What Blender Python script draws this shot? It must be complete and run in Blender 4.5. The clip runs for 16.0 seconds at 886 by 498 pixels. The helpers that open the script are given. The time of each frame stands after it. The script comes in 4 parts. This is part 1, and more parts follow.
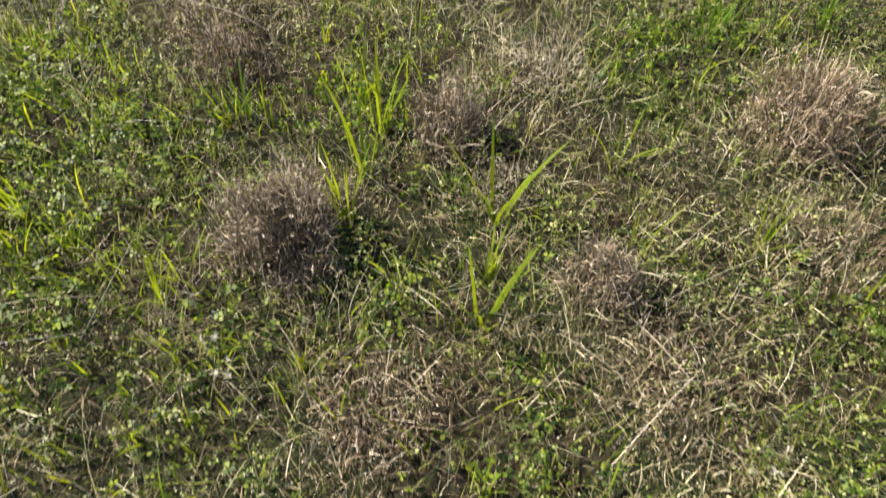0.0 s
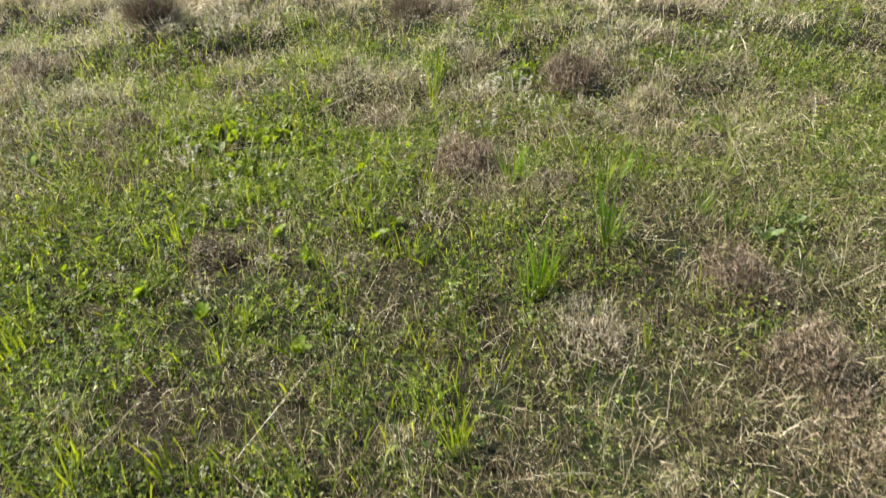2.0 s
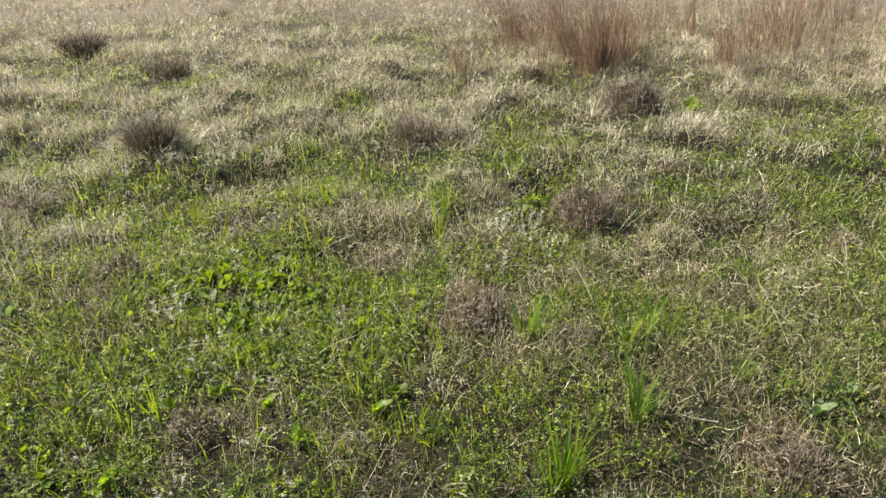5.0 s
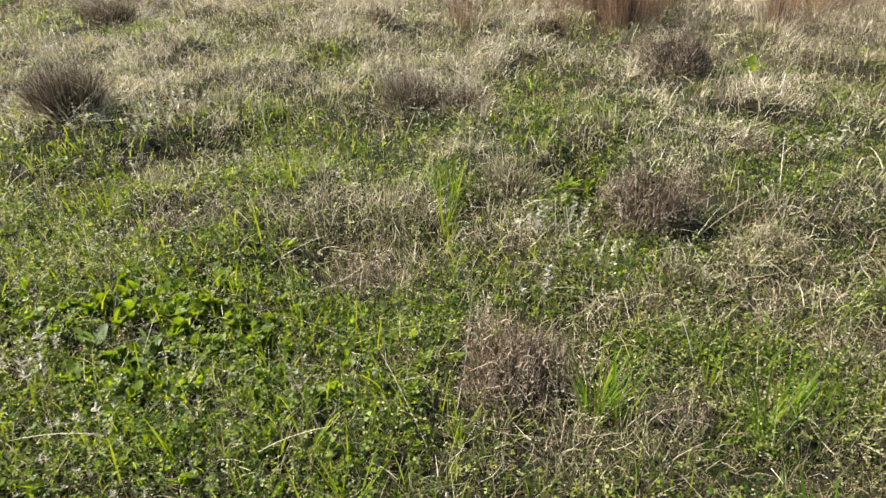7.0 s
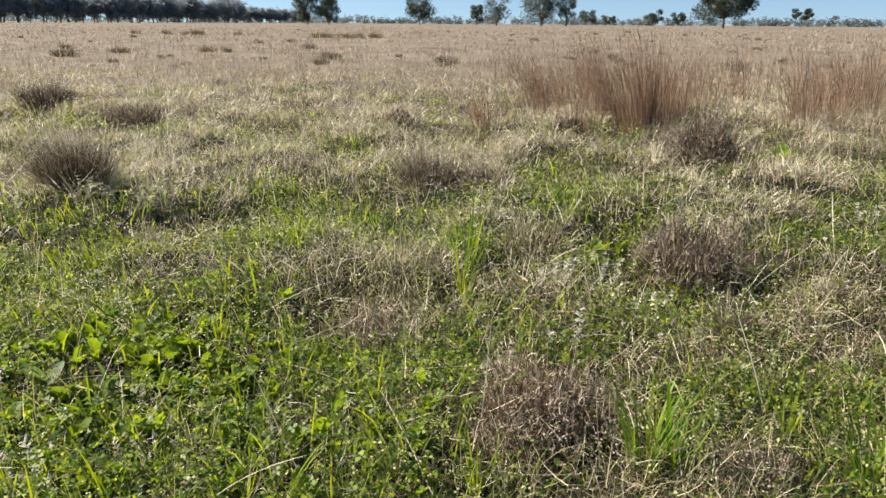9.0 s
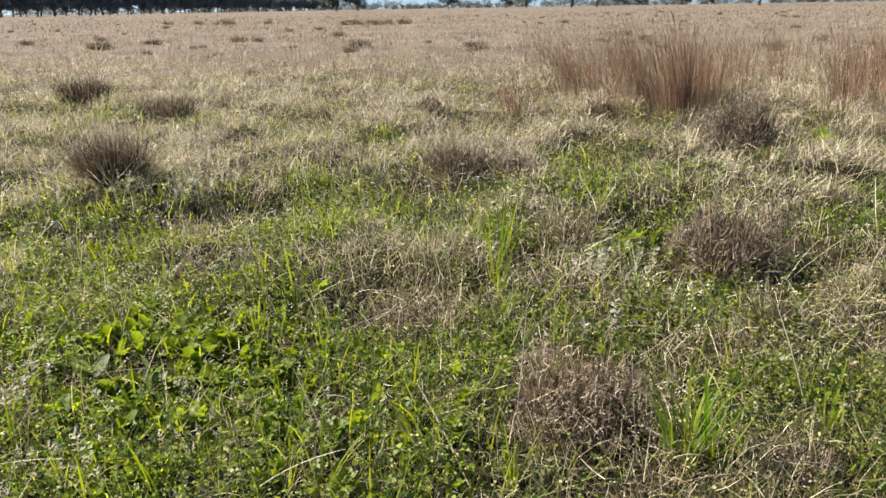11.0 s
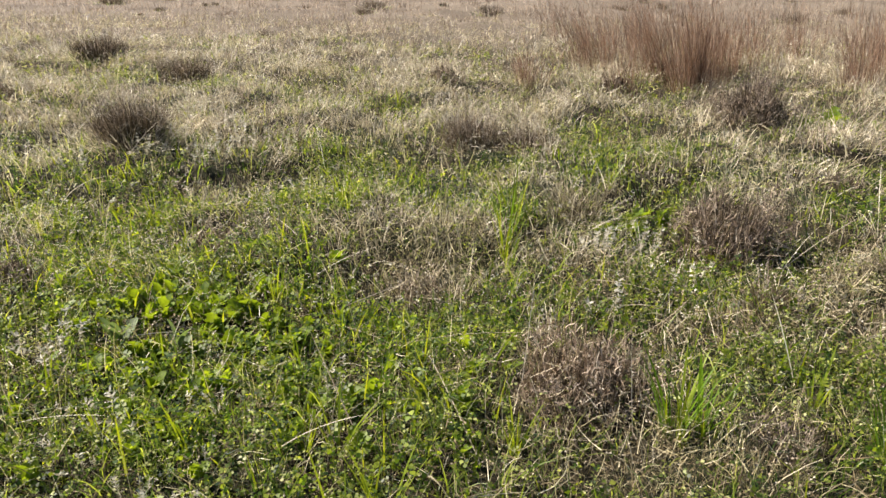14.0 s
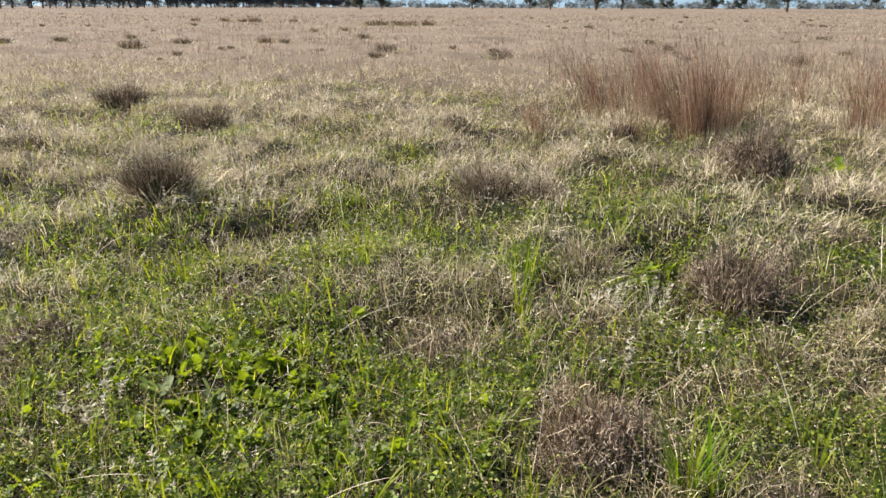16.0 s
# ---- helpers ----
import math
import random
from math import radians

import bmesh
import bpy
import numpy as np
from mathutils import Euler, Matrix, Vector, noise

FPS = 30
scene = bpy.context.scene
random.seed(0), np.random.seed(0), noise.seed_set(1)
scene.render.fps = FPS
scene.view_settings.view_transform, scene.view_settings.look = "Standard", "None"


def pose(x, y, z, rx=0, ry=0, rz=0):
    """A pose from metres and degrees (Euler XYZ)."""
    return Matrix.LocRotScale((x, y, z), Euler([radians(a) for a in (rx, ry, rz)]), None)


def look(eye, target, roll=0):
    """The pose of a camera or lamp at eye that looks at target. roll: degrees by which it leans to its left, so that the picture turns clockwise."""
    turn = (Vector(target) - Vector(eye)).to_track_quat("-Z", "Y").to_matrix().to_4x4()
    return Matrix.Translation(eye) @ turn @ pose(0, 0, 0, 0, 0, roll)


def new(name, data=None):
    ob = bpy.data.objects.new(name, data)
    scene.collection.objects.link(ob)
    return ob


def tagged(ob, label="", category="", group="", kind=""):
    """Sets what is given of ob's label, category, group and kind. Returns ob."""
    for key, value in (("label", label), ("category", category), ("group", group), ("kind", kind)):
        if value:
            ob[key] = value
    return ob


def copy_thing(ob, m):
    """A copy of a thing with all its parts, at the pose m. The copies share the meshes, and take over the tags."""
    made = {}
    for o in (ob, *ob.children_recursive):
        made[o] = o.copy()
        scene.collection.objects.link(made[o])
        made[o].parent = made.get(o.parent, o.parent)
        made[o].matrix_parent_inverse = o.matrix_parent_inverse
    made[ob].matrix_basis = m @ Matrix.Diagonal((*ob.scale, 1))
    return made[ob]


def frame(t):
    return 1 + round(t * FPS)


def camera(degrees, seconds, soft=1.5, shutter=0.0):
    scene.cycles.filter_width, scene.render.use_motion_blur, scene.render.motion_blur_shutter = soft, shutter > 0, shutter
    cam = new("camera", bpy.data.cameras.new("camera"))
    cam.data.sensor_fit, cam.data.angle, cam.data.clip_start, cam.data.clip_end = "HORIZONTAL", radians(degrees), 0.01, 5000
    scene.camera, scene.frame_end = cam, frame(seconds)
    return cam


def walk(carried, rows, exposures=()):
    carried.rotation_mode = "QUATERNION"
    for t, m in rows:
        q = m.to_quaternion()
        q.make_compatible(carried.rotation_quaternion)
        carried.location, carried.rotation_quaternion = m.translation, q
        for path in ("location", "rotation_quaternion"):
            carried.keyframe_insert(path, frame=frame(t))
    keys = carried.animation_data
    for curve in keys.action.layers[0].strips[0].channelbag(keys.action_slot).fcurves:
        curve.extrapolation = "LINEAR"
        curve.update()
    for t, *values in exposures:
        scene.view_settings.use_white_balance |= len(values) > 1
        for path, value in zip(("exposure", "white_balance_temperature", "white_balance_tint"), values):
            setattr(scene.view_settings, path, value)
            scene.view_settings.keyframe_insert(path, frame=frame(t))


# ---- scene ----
cam = camera(64.3, 16.0, shutter=0.22)
PATH = [
    (0, (0.155, -2.704, 1.272), (0.119, -1.546, -0.359), 2.1),
    (0.5, (0.119, -2.482, 1.32), (0.105, -1.176, -0.194), 1.9),
    (1, (0.153, -2.152, 1.346), (0.147, -0.712, -0.043), 1.3),
    (1.2, (0.198, -2.008, 1.382), (0.181, -0.524, 0.04), 0.8),
    (1.5, (0.202, -1.843, 1.408), (0.189, -0.28, 0.16), 0.5),
    (2, (0.159, -1.525, 1.472), (0.139, 0.129, 0.349), -0.4),
    (2.5, (0.131, -1.341, 1.545), (0.112, 0.379, 0.524), -0.7),
    (3, (0.162, -1.299, 1.563), (0.149, 0.466, 0.622), -0.8),
    (3.5, (0.178, -1.262, 1.591), (0.163, 0.527, 0.696), -0.6),
    (4, (0.171, -1.242, 1.594), (0.156, 0.561, 0.727), -0.5),
    (4.5, (0.153, -1.229, 1.587), (0.134, 0.575, 0.723), -0.4),
    (5, (0.136, -1.191, 1.557), (0.108, 0.599, 0.667), -0.4),
    (5.2, (0.144, -1.138, 1.524), (0.114, 0.645, 0.619), -0.4),
    (5.75, (0.129, -0.902, 1.452), (0.103, 0.86, 0.505), -0.1),
    (6.25, (0.08, -0.587, 1.381), (0.07, 1.158, 0.405), 0.5),
    (6.8, (0.03, -0.267, 1.263), (0.042, 1.479, 0.288), 1.0),
    (7.3, (0.028, -0.119, 1.088), (0.052, 1.655, 0.165), 1.2),
    (7.5, (0.042, -0.101, 0.992), (0.068, 1.693, 0.107), 1.2),
    (8, (0.075, -0.078, 0.875), (0.087, 1.765, 0.098), 0.9),
    (8.5, (0.068, -0.065, 0.843), (0.047, 1.817, 0.167), 0.6),
    (9, (0.055, -0.059, 0.837), (0.004, 1.845, 0.227), 0.4),
    (9.2, (0.045, -0.05, 0.832), (-0.007, 1.858, 0.235), 0.3),
    (9.6, (0.031, -0.041, 0.827), (-0.03, 1.871, 0.243), 0.1),
    (10.1, (0.029, -0.043, 0.833), (-0.057, 1.865, 0.238), -0.3),
    (10.7, (0.04, -0.055, 0.851), (-0.083, 1.839, 0.221), -0.8),
    (11.3, (0.054, -0.064, 0.871), (-0.096, 1.816, 0.206), -1.1),
    (11.5, (0.058, -0.068, 0.888), (-0.098, 1.808, 0.212), -1.2),
    (12, (0.066, -0.06, 0.877), (-0.098, 1.807, 0.18), -1.2),
    (12.5, (0.054, -0.059, 0.872), (-0.114, 1.802, 0.158), -1.0),
    (13, (0.051, -0.069, 0.874), (-0.117, 1.787, 0.148), -0.5),
    (13.5, (0.039, -0.083, 0.872), (-0.125, 1.77, 0.137), 0.0),
    (14, (0.039, -0.122, 0.912), (-0.118, 1.728, 0.17), 0.5),
    (14.5, (0.035, -0.121, 0.943), (-0.115, 1.731, 0.203), 0.6),
    (15, (0.03, -0.145, 0.977), (-0.123, 1.714, 0.255), 0.6),
    (15.5, (0.021, -0.168, 1.004), (-0.146, 1.703, 0.318), 0.4),
    (16, (0.016, -0.196, 1.018), (-0.17, 1.687, 0.368), 0.2),
]
walk(cam, [(t, look(eye, target, roll)) for t, eye, target, roll in PATH], exposures=[(0, 1.53, 6700, 9), (1.5, 1.51, 6700, 7), (3, 1.44, 6600, 7), (5, 1.40, 6600, 7), (8, 1.32, 6600, 10), (9, 1.22, 6600, 11), (12, 1.27, 6750, 14), (14.5, 1.30, 6750, 15), (16, 1.25, 6700, 15)])

# ---- daylight: sun high on the left and a little ahead, clear sky ----
SUN_AZ, SUN_EL = radians(73), radians(40)  # counter-clockwise from +y
world = bpy.data.worlds.new("sky")
scene.world = world
world.use_nodes = True
wn = world.node_tree.nodes
sky = wn.new("ShaderNodeTexSky")
sky.sky_type = "NISHITA"
sky.sun_disc = False
sky.sun_elevation, sky.sun_rotation = SUN_EL, -SUN_AZ
sky.air_density, sky.dust_density, sky.ozone_density = 1.0, 0.2, 5.0
wn["Background"].inputs["Strength"].default_value = 0.06
aim, lift, unit = wn.new("ShaderNodeTexCoord"), wn.new("ShaderNodeVectorMath"), wn.new("ShaderNodeVectorMath")
lift.operation, unit.operation = "ADD", "NORMALIZE"
lift.inputs[1].default_value = (0, 0, 0.085)  # clear dry air: little haze at the horizon
world.node_tree.links.new(aim.outputs["Generated"], lift.inputs[0])
world.node_tree.links.new(lift.outputs[0], unit.inputs[0])
world.node_tree.links.new(unit.outputs[0], sky.inputs["Vector"])
world.node_tree.links.new(sky.outputs[0], wn["Background"].inputs["Color"])
sun = new("sun", bpy.data.lights.new("sun", "SUN"))
sun.data.energy, sun.data.angle, sun.data.color = 5.0, radians(0.53), (1.0, 0.93, 0.83)
sun_dir = Vector((-math.sin(SUN_AZ) * math.cos(SUN_EL), math.cos(SUN_AZ) * math.cos(SUN_EL), math.sin(SUN_EL)))
sun.matrix_world = look(sun_dir * 50, (0, 0, 0))

rng = np.random.default_rng(7)


# ---- materials ----
def plant(name, colours, glow=0.4, rough=0.55, sheen=0.35, patch=0.25, patch_scale=2.0, through_tint=(1.0, 1.0, 1.0)):
    """A leaf or straw: each blade takes its own colour from the ramp, light passes through it, and it varies in patches."""
    m = bpy.data.materials.new(name)
    m.use_nodes = True
    n, l = m.node_tree.nodes, m.node_tree.links
    n.clear()
    geo = n.new("ShaderNodeNewGeometry")
    ramp = n.new("ShaderNodeValToRGB")
    while len(ramp.color_ramp.elements) < len(colours):
        ramp.color_ramp.elements.new(0.5)
    for k, c in enumerate(colours):
        ramp.color_ramp.elements[k].position = k / (len(colours) - 1)
        ramp.color_ramp.elements[k].color = (*c, 1)
    l.new(geo.outputs["Random Per Island"], ramp.inputs[0])
    tex = n.new("ShaderNodeTexNoise")
    tex.inputs["Scale"].default_value, tex.inputs["Detail"].default_value = patch_scale, 3
    l.new(geo.outputs["Position"], tex.inputs["Vector"])
    span = n.new("ShaderNodeMapRange")
    span.inputs[1].default_value, span.inputs[2].default_value = 0.3, 0.7
    span.inputs[3].default_value, span.inputs[4].default_value = 1 - patch, 1 + patch
    l.new(tex.outputs["Fac"], span.inputs[0])
    grain = n.new("ShaderNodeTexNoise")
    grain.inputs["Scale"].default_value, grain.inputs["Detail"].default_value = 140, 2
    l.new(geo.outputs["Position"], grain.inputs["Vector"])
    fine = n.new("ShaderNodeMapRange")
    fine.inputs[1].default_value, fine.inputs[2].default_value = 0.3, 0.7
    fine.inputs[3].default_value, fine.inputs[4].default_value = 0.85, 1.15
    l.new(grain.outputs["Fac"], fine.inputs[0])
    mul = n.new("ShaderNodeMath")
    mul.operation = "MULTIPLY"
    l.new(span.outputs[0], mul.inputs[0])
    l.new(fine.outputs[0], mul.inputs[1])
    tint = n.new("ShaderNodeVectorMath")
    tint.operation = "SCALE"
    l.new(ramp.outputs["Color"], tint.inputs[0])
    l.new(mul.outputs[0], tint.inputs["Scale"])
    skin = n.new("ShaderNodeBsdfPrincipled")
    skin.inputs["Roughness"].default_value = rough
    skin.inputs["Specular IOR Level"].default_value = sheen
    l.new(tint.outputs[0], skin.inputs["Base Color"])
    lit = n.new("ShaderNodeBsdfTranslucent")
    passed = n.new("ShaderNodeVectorMath")
    passed.operation = "MULTIPLY"
    passed.inputs[1].default_value = through_tint
    l.new(tint.outputs[0], passed.inputs[0])
    l.new(passed.outputs[0], lit.inputs["Color"])
    mix = n.new("ShaderNodeMixShader")
    mix.inputs[0].default_value = glow
    l.new(skin.outputs[0], mix.inputs[1])
    l.new(lit.outputs[0], mix.inputs[2])
    out = n.new("ShaderNodeOutputMaterial")
    l.new(mix.outputs[0], out.inputs[0])
    return m


def earth(name):
    """Crumbly brown soil with dead litter and moss near by; pale cured grass cover on the open paddock farther out."""
    m = bpy.data.materials.new(name)
    m.use_nodes = True
    n, l = m.node_tree.nodes, m.node_tree.links
    skin = n["Principled BSDF"]
    skin.inputs["Roughness"].default_value = 0.95
    skin.inputs["Specular IOR Level"].default_value = 0.15
    geo = n.new("ShaderNodeNewGeometry")

    def noise_ramp(scale, detail, stops):
        tex = n.new("ShaderNodeTexNoise")
        tex.inputs["Scale"].default_value, tex.inputs["Detail"].default_value = scale, detail
        tex.inputs["Roughness"].default_value = 0.65
        l.new(geo.outputs["Position"], tex.inputs["Vector"])
        ramp = n.new("ShaderNodeValToRGB")
        while len(ramp.color_ramp.elements) < len(stops):
            ramp.color_ramp.elements.new(0.5)
        for k, (p, c) in enumerate(stops):
            ramp.color_ramp.elements[k].position = p
            ramp.color_ramp.elements[k].color = (*c, 1)
        l.new(tex.outputs["Fac"], ramp.inputs[0])
        return tex, ramp

    # brown soil, darkened so that gaps between the plants look shaded
    _, soil = noise_ramp(9, 8, [(0.3, (0.014, 0.011, 0.006)), (0.5, (0.028, 0.023, 0.013)), (0.72, (0.058, 0.046, 0.027))])
    _, moss = noise_ramp(2.3, 5, [(0.42, (0, 0, 0)), (0.62, (1, 1, 1))])
    green = n.new("ShaderNodeMix")
    green.data_type = "RGBA"
    l.new(moss.outputs[0], green.inputs[0])
    l.new(soil.outputs[0], green.inputs[6])
    green.inputs[7].default_value = (0.022, 0.031, 0.011, 1)
    _, straw = noise_ramp(0.35, 9, [(0.28, (0.105, 0.085, 0.06)), (0.5, (0.18, 0.147, 0.105)), (0.75, (0.265, 0.22, 0.16))])
    dist = n.new("ShaderNodeVectorMath")
    dist.operation = "LENGTH"
    l.new(geo.outputs["Position"], dist.inputs[0])
    far = n.new("ShaderNodeMapRange")
    far.inputs[1].default_value, far.inputs[2].default_value = 4, 13
    l.new(dist.outputs["Value"], far.inputs[0])
    cover = n.new("ShaderNodeMix")
    cover.data_type = "RGBA"
    l.new(far.outputs[0], cover.inputs[0])
    l.new(green.outputs[2], cover.inputs[6])
    l.new(straw.outputs[0], cover.inputs[7])
    l.new(cover.outputs[2], skin.inputs["Base Color"])
    crumb, _ = noise_ramp(60, 6, [(0, (0, 0, 0)), (1, (1, 1, 1))])
    bump = n.new("ShaderNodeBump")
    bump.inputs["Strength"].default_value, bump.inputs["Distance"].default_value = 0.9, 0.02
    l.new(crumb.outputs["Fac"], bump.inputs["Height"])
    l.new(bump.outputs[0], skin.inputs["Normal"])
    return m


def bark(name, dark, pale):
    m = bpy.data.materials.new(name)
    m.use_nodes = True
    n, l = m.node_tree.nodes, m.node_tree.links
    tex = n.new("ShaderNodeTexNoise")
    tex.inputs["Scale"].default_value, tex.inputs["Detail"].default_value = 1.5, 6
    co = n.new("ShaderNodeTexCoord")
    l.new(co.outputs["Object"], tex.inputs["Vector"])
    ramp = n.new("ShaderNodeValToRGB")
    ramp.color_ramp.elements[0].position, ramp.color_ramp.elements[1].position = 0.35, 0.65
    ramp.color_ramp.elements[0].color, ramp.color_ramp.elements[1].color = (*dark, 1), (*pale, 1)
    l.new(tex.outputs["Fac"], ramp.inputs[0])
    l.new(ramp.outputs[0], n["Principled BSDF"].inputs["Base Color"])
    n["Principled BSDF"].inputs["Roughness"].default_value = 0.9
    return m


SOIL = earth("soil_and_cured_paddock")
LEAFLIGHT = (1.6, 1.42, 0.55)  # leaves let yellow-green light through
STRAW = plant("straw", [(0.095, 0.078, 0.038), (0.21, 0.18, 0.09), (0.38, 0.33, 0.175), (0.56, 0.49, 0.285), (0.84, 0.76, 0.53)], 0.3, 0.5, 0.5, 0.3, 7)
# dark litter brown; also paints the inner shade of tussocks and bushes
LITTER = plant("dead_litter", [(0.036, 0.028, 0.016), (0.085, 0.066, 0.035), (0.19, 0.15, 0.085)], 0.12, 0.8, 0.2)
PADDOCK = plant("cured_paddock_grass", [(0.14, 0.10, 0.066), (0.28, 0.215, 0.152), (0.45, 0.365, 0.27), (0.62, 0.53, 0.405)], 0.35, 0.6, 0.35, 0.35, 0.8)
GRASS = plant("green_grass", [(0.022, 0.05, 0.011), (0.055, 0.10, 0.017), (0.11, 0.17, 0.026), (0.21, 0.26, 0.042), (0.44, 0.46, 0.12)], 0.5, 0.45, 0.45, 0.35, 5, (1.4, 1.5, 0.55))
LUSH = plant("lush_blade", [(0.09, 0.15, 0.012), (0.17, 0.24, 0.018), (0.31, 0.36, 0.03)], 0.5, 0.42, 0.4, 0.2, 8, LEAFLIGHT)
CLOVER = plant("clover_leaf", [(0.02, 0.044, 0.011), (0.042, 0.082, 0.014), (0.078, 0.125, 0.018), (0.135, 0.19, 0.024), (0.21, 0.265, 0.032), (0.30, 0.34, 0.05)], 0.48, 0.5, 0.35, 0.35, 9, (1.3, 1.38, 0.5))
PALEGRASS = plant("half_cured_grass", [(0.20, 0.20, 0.075), (0.39, 0.365, 0.185), (0.62, 0.565, 0.36), (0.88, 0.82, 0.62)], 0.42, 0.5, 0.45, 0.35, 3, (1.12, 1.08, 0.8))
BLEACHED = plant("bleached_straw", [(0.18, 0.143, 0.08), (0.40, 0.335, 0.20), (0.66, 0.575, 0.385), (0.95, 0.87, 0.66)], 0.32, 0.4, 0.6, 0.3, 4)
CRUMB = plant("crumbled_dead_leaf", [(0.05, 0.038, 0.019), (0.10, 0.075, 0.037), (0.17, 0.13, 0.066), (0.27, 0.21, 0.112), (0.50, 0.415, 0.265)], 0.25, 0.55, 0.4, 0.3, 6)
OLIVE = plant("small_olive_leaf", [(0.032, 0.05, 0.014), (0.08, 0.112, 0.025), (0.165, 0.20, 0.046), (0.30, 0.33, 0.09), (0.52, 0.53, 0.23)], 0.45, 0.47, 0.4, 0.3, 6, (1.35, 1.4, 0.55))
LUSH_DARK = plant("dark_lush_blade", [(0.035, 0.085, 0.014), (0.07, 0.14, 0.018), (0.13, 0.21, 0.022), (0.22, 0.29, 0.025)], 0.5, 0.5, 0.3, 0.2, 6, (1.4, 1.5, 0.5))
CURLY = plant("curled_brown_twig", [(0.08, 0.05, 0.03), (0.17, 0.115, 0.07), (0.31, 0.225, 0.145), (0.76, 0.64, 0.48)], 0.2, 0.55, 0.4)
BROAD = plant("broad_leaf", [(0.05, 0.10, 0.015), (0.095, 0.165, 0.017), (0.17, 0.25, 0.02), (0.34, 0.41, 0.03)], 0.52, 0.5, 0.35, 0.3, 12, LEAFLIGHT)
BROAD_GREY = plant("greyish_broad_leaf", [(0.11, 0.165, 0.06), (0.17, 0.225, 0.095)], 0.4, 0.6, 0.3, 0.25, 40, (1.3, 1.3, 0.7))
MAUVE = plant("mauve_brown_twig", [(0.055, 0.037, 0.024), (0.12, 0.085, 0.056), (0.24, 0.178, 0.12), (0.60, 0.49, 0.36)], 0.2, 0.6, 0.35)
GREYTUFT = plant("weathered_tussock_stem", [(0.04, 0.029, 0.021), (0.085, 0.063, 0.046), (0.18, 0.139, 0.10), (0.44, 0.365, 0.28)], 0.2, 0.6, 0.3)
PALETWIG = plant("pale_dead_twig", [(0.22, 0.17, 0.11), (0.50, 0.42, 0.30), (0.80, 0.73, 0.58)], 0.3, 0.55, 0.4)
RUST = plant("russet_tall_stem", [(0.07, 0.035, 0.019), (0.155, 0.083, 0.046), (0.27, 0.155, 0.092), (0.40, 0.262, 0.168), (0.55, 0.41, 0.28)], 0.32, 0.55, 0.35)
WISP = plant("tan_wispy_stem", [(0.13, 0.085, 0.055), (0.25, 0.18, 0.12), (0.40, 0.31, 0.215), (0.58, 0.48, 0.35)], 0.32, 0.55, 0.35, 0.3, 0.8)
WOOL = plant("woolly_pale_leaf", [(0.36, 0.34, 0.25), (0.56, 0.53, 0.41), (0.82, 0.78, 0.65)], 0.35, 0.8, 0.2, 0.15)
TUFT = plant("brown_tussock_stem", [(0.05, 0.034, 0.022), (0.10, 0.072, 0.047), (0.18, 0.133, 0.088), (0.32, 0.245, 0.165), (0.56, 0.46, 0.32)], 0.22, 0.55, 0.35)
GUM = plant("gum_leaf", [(0.04, 0.055, 0.04), (0.06, 0.08, 0.055), (0.085, 0.11, 0.075)], 0.3, 0.5, 0.4, 0.25, 0.3)
# pale blue-grey leaf colour, standing in for the haze of distance
FARGUM = plant("haze_tinted_far_leaf", [(0.09, 0.11, 0.115), (0.13, 0.155, 0.155), (0.17, 0.195, 0.19)], 0.35, 0.6, 0.3, 0.25, 0.1)
GUM_PALE = plant("pale_gum_leaf", [(0.06, 0.08, 0.06), (0.09, 0.112, 0.082), (0.13, 0.152, 0.115)], 0.35, 0.5, 0.4, 0.25, 0.3)
# windbreak green lightened and blued to paint in aerial haze
PINE = plant("haze_tinted_windbreak_leaf", [(0.17, 0.20, 0.215), (0.24, 0.27, 0.285), (0.32, 0.35, 0.36)], 0.42, 0.6, 0.3, 0.25, 0.3)
BARK = bark("gum_bark", (0.07, 0.055, 0.042), (0.22, 0.19, 0.155))


# ---- mesh helpers ----
def mesh_of(name, batches, material):
    """One mesh out of batches of (vertices, corner indices, corners per face)."""
    verts, loops, sizes, base = [], [], [], 0
    for v, faces in batches:
        for f in faces:
            loops.append((f + base).ravel())
            sizes.append(np.full(len(f), f.shape[1], np.int32))
        verts.append(v)
        base += len(v)
    verts, loops, sizes = np.concatenate(verts), np.concatenate(loops).astype(np.int32), np.concatenate(sizes)
    me = bpy.data.meshes.new(name)
    me.vertices.add(len(verts))
    me.vertices.foreach_set("co", verts.astype(np.float32).ravel())
    me.loops.add(len(loops))
    me.loops.foreach_set("vertex_index", loops)
    me.polygons.add(len(sizes))
    me.polygons.foreach_set("loop_start", np.r_[0, np.cumsum(sizes)[:-1]].astype(np.int32))
    me.polygons.foreach_set("loop_total", sizes)
    me.materials.append(material)
    me.update(calc_edges=True)
    return me


def part(name, batches, material, parent, label="", kind=""):
    ob = new(name, mesh_of(name, batches, material))
    ob.parent = parent
    return tagged(ob, label, kind=kind)


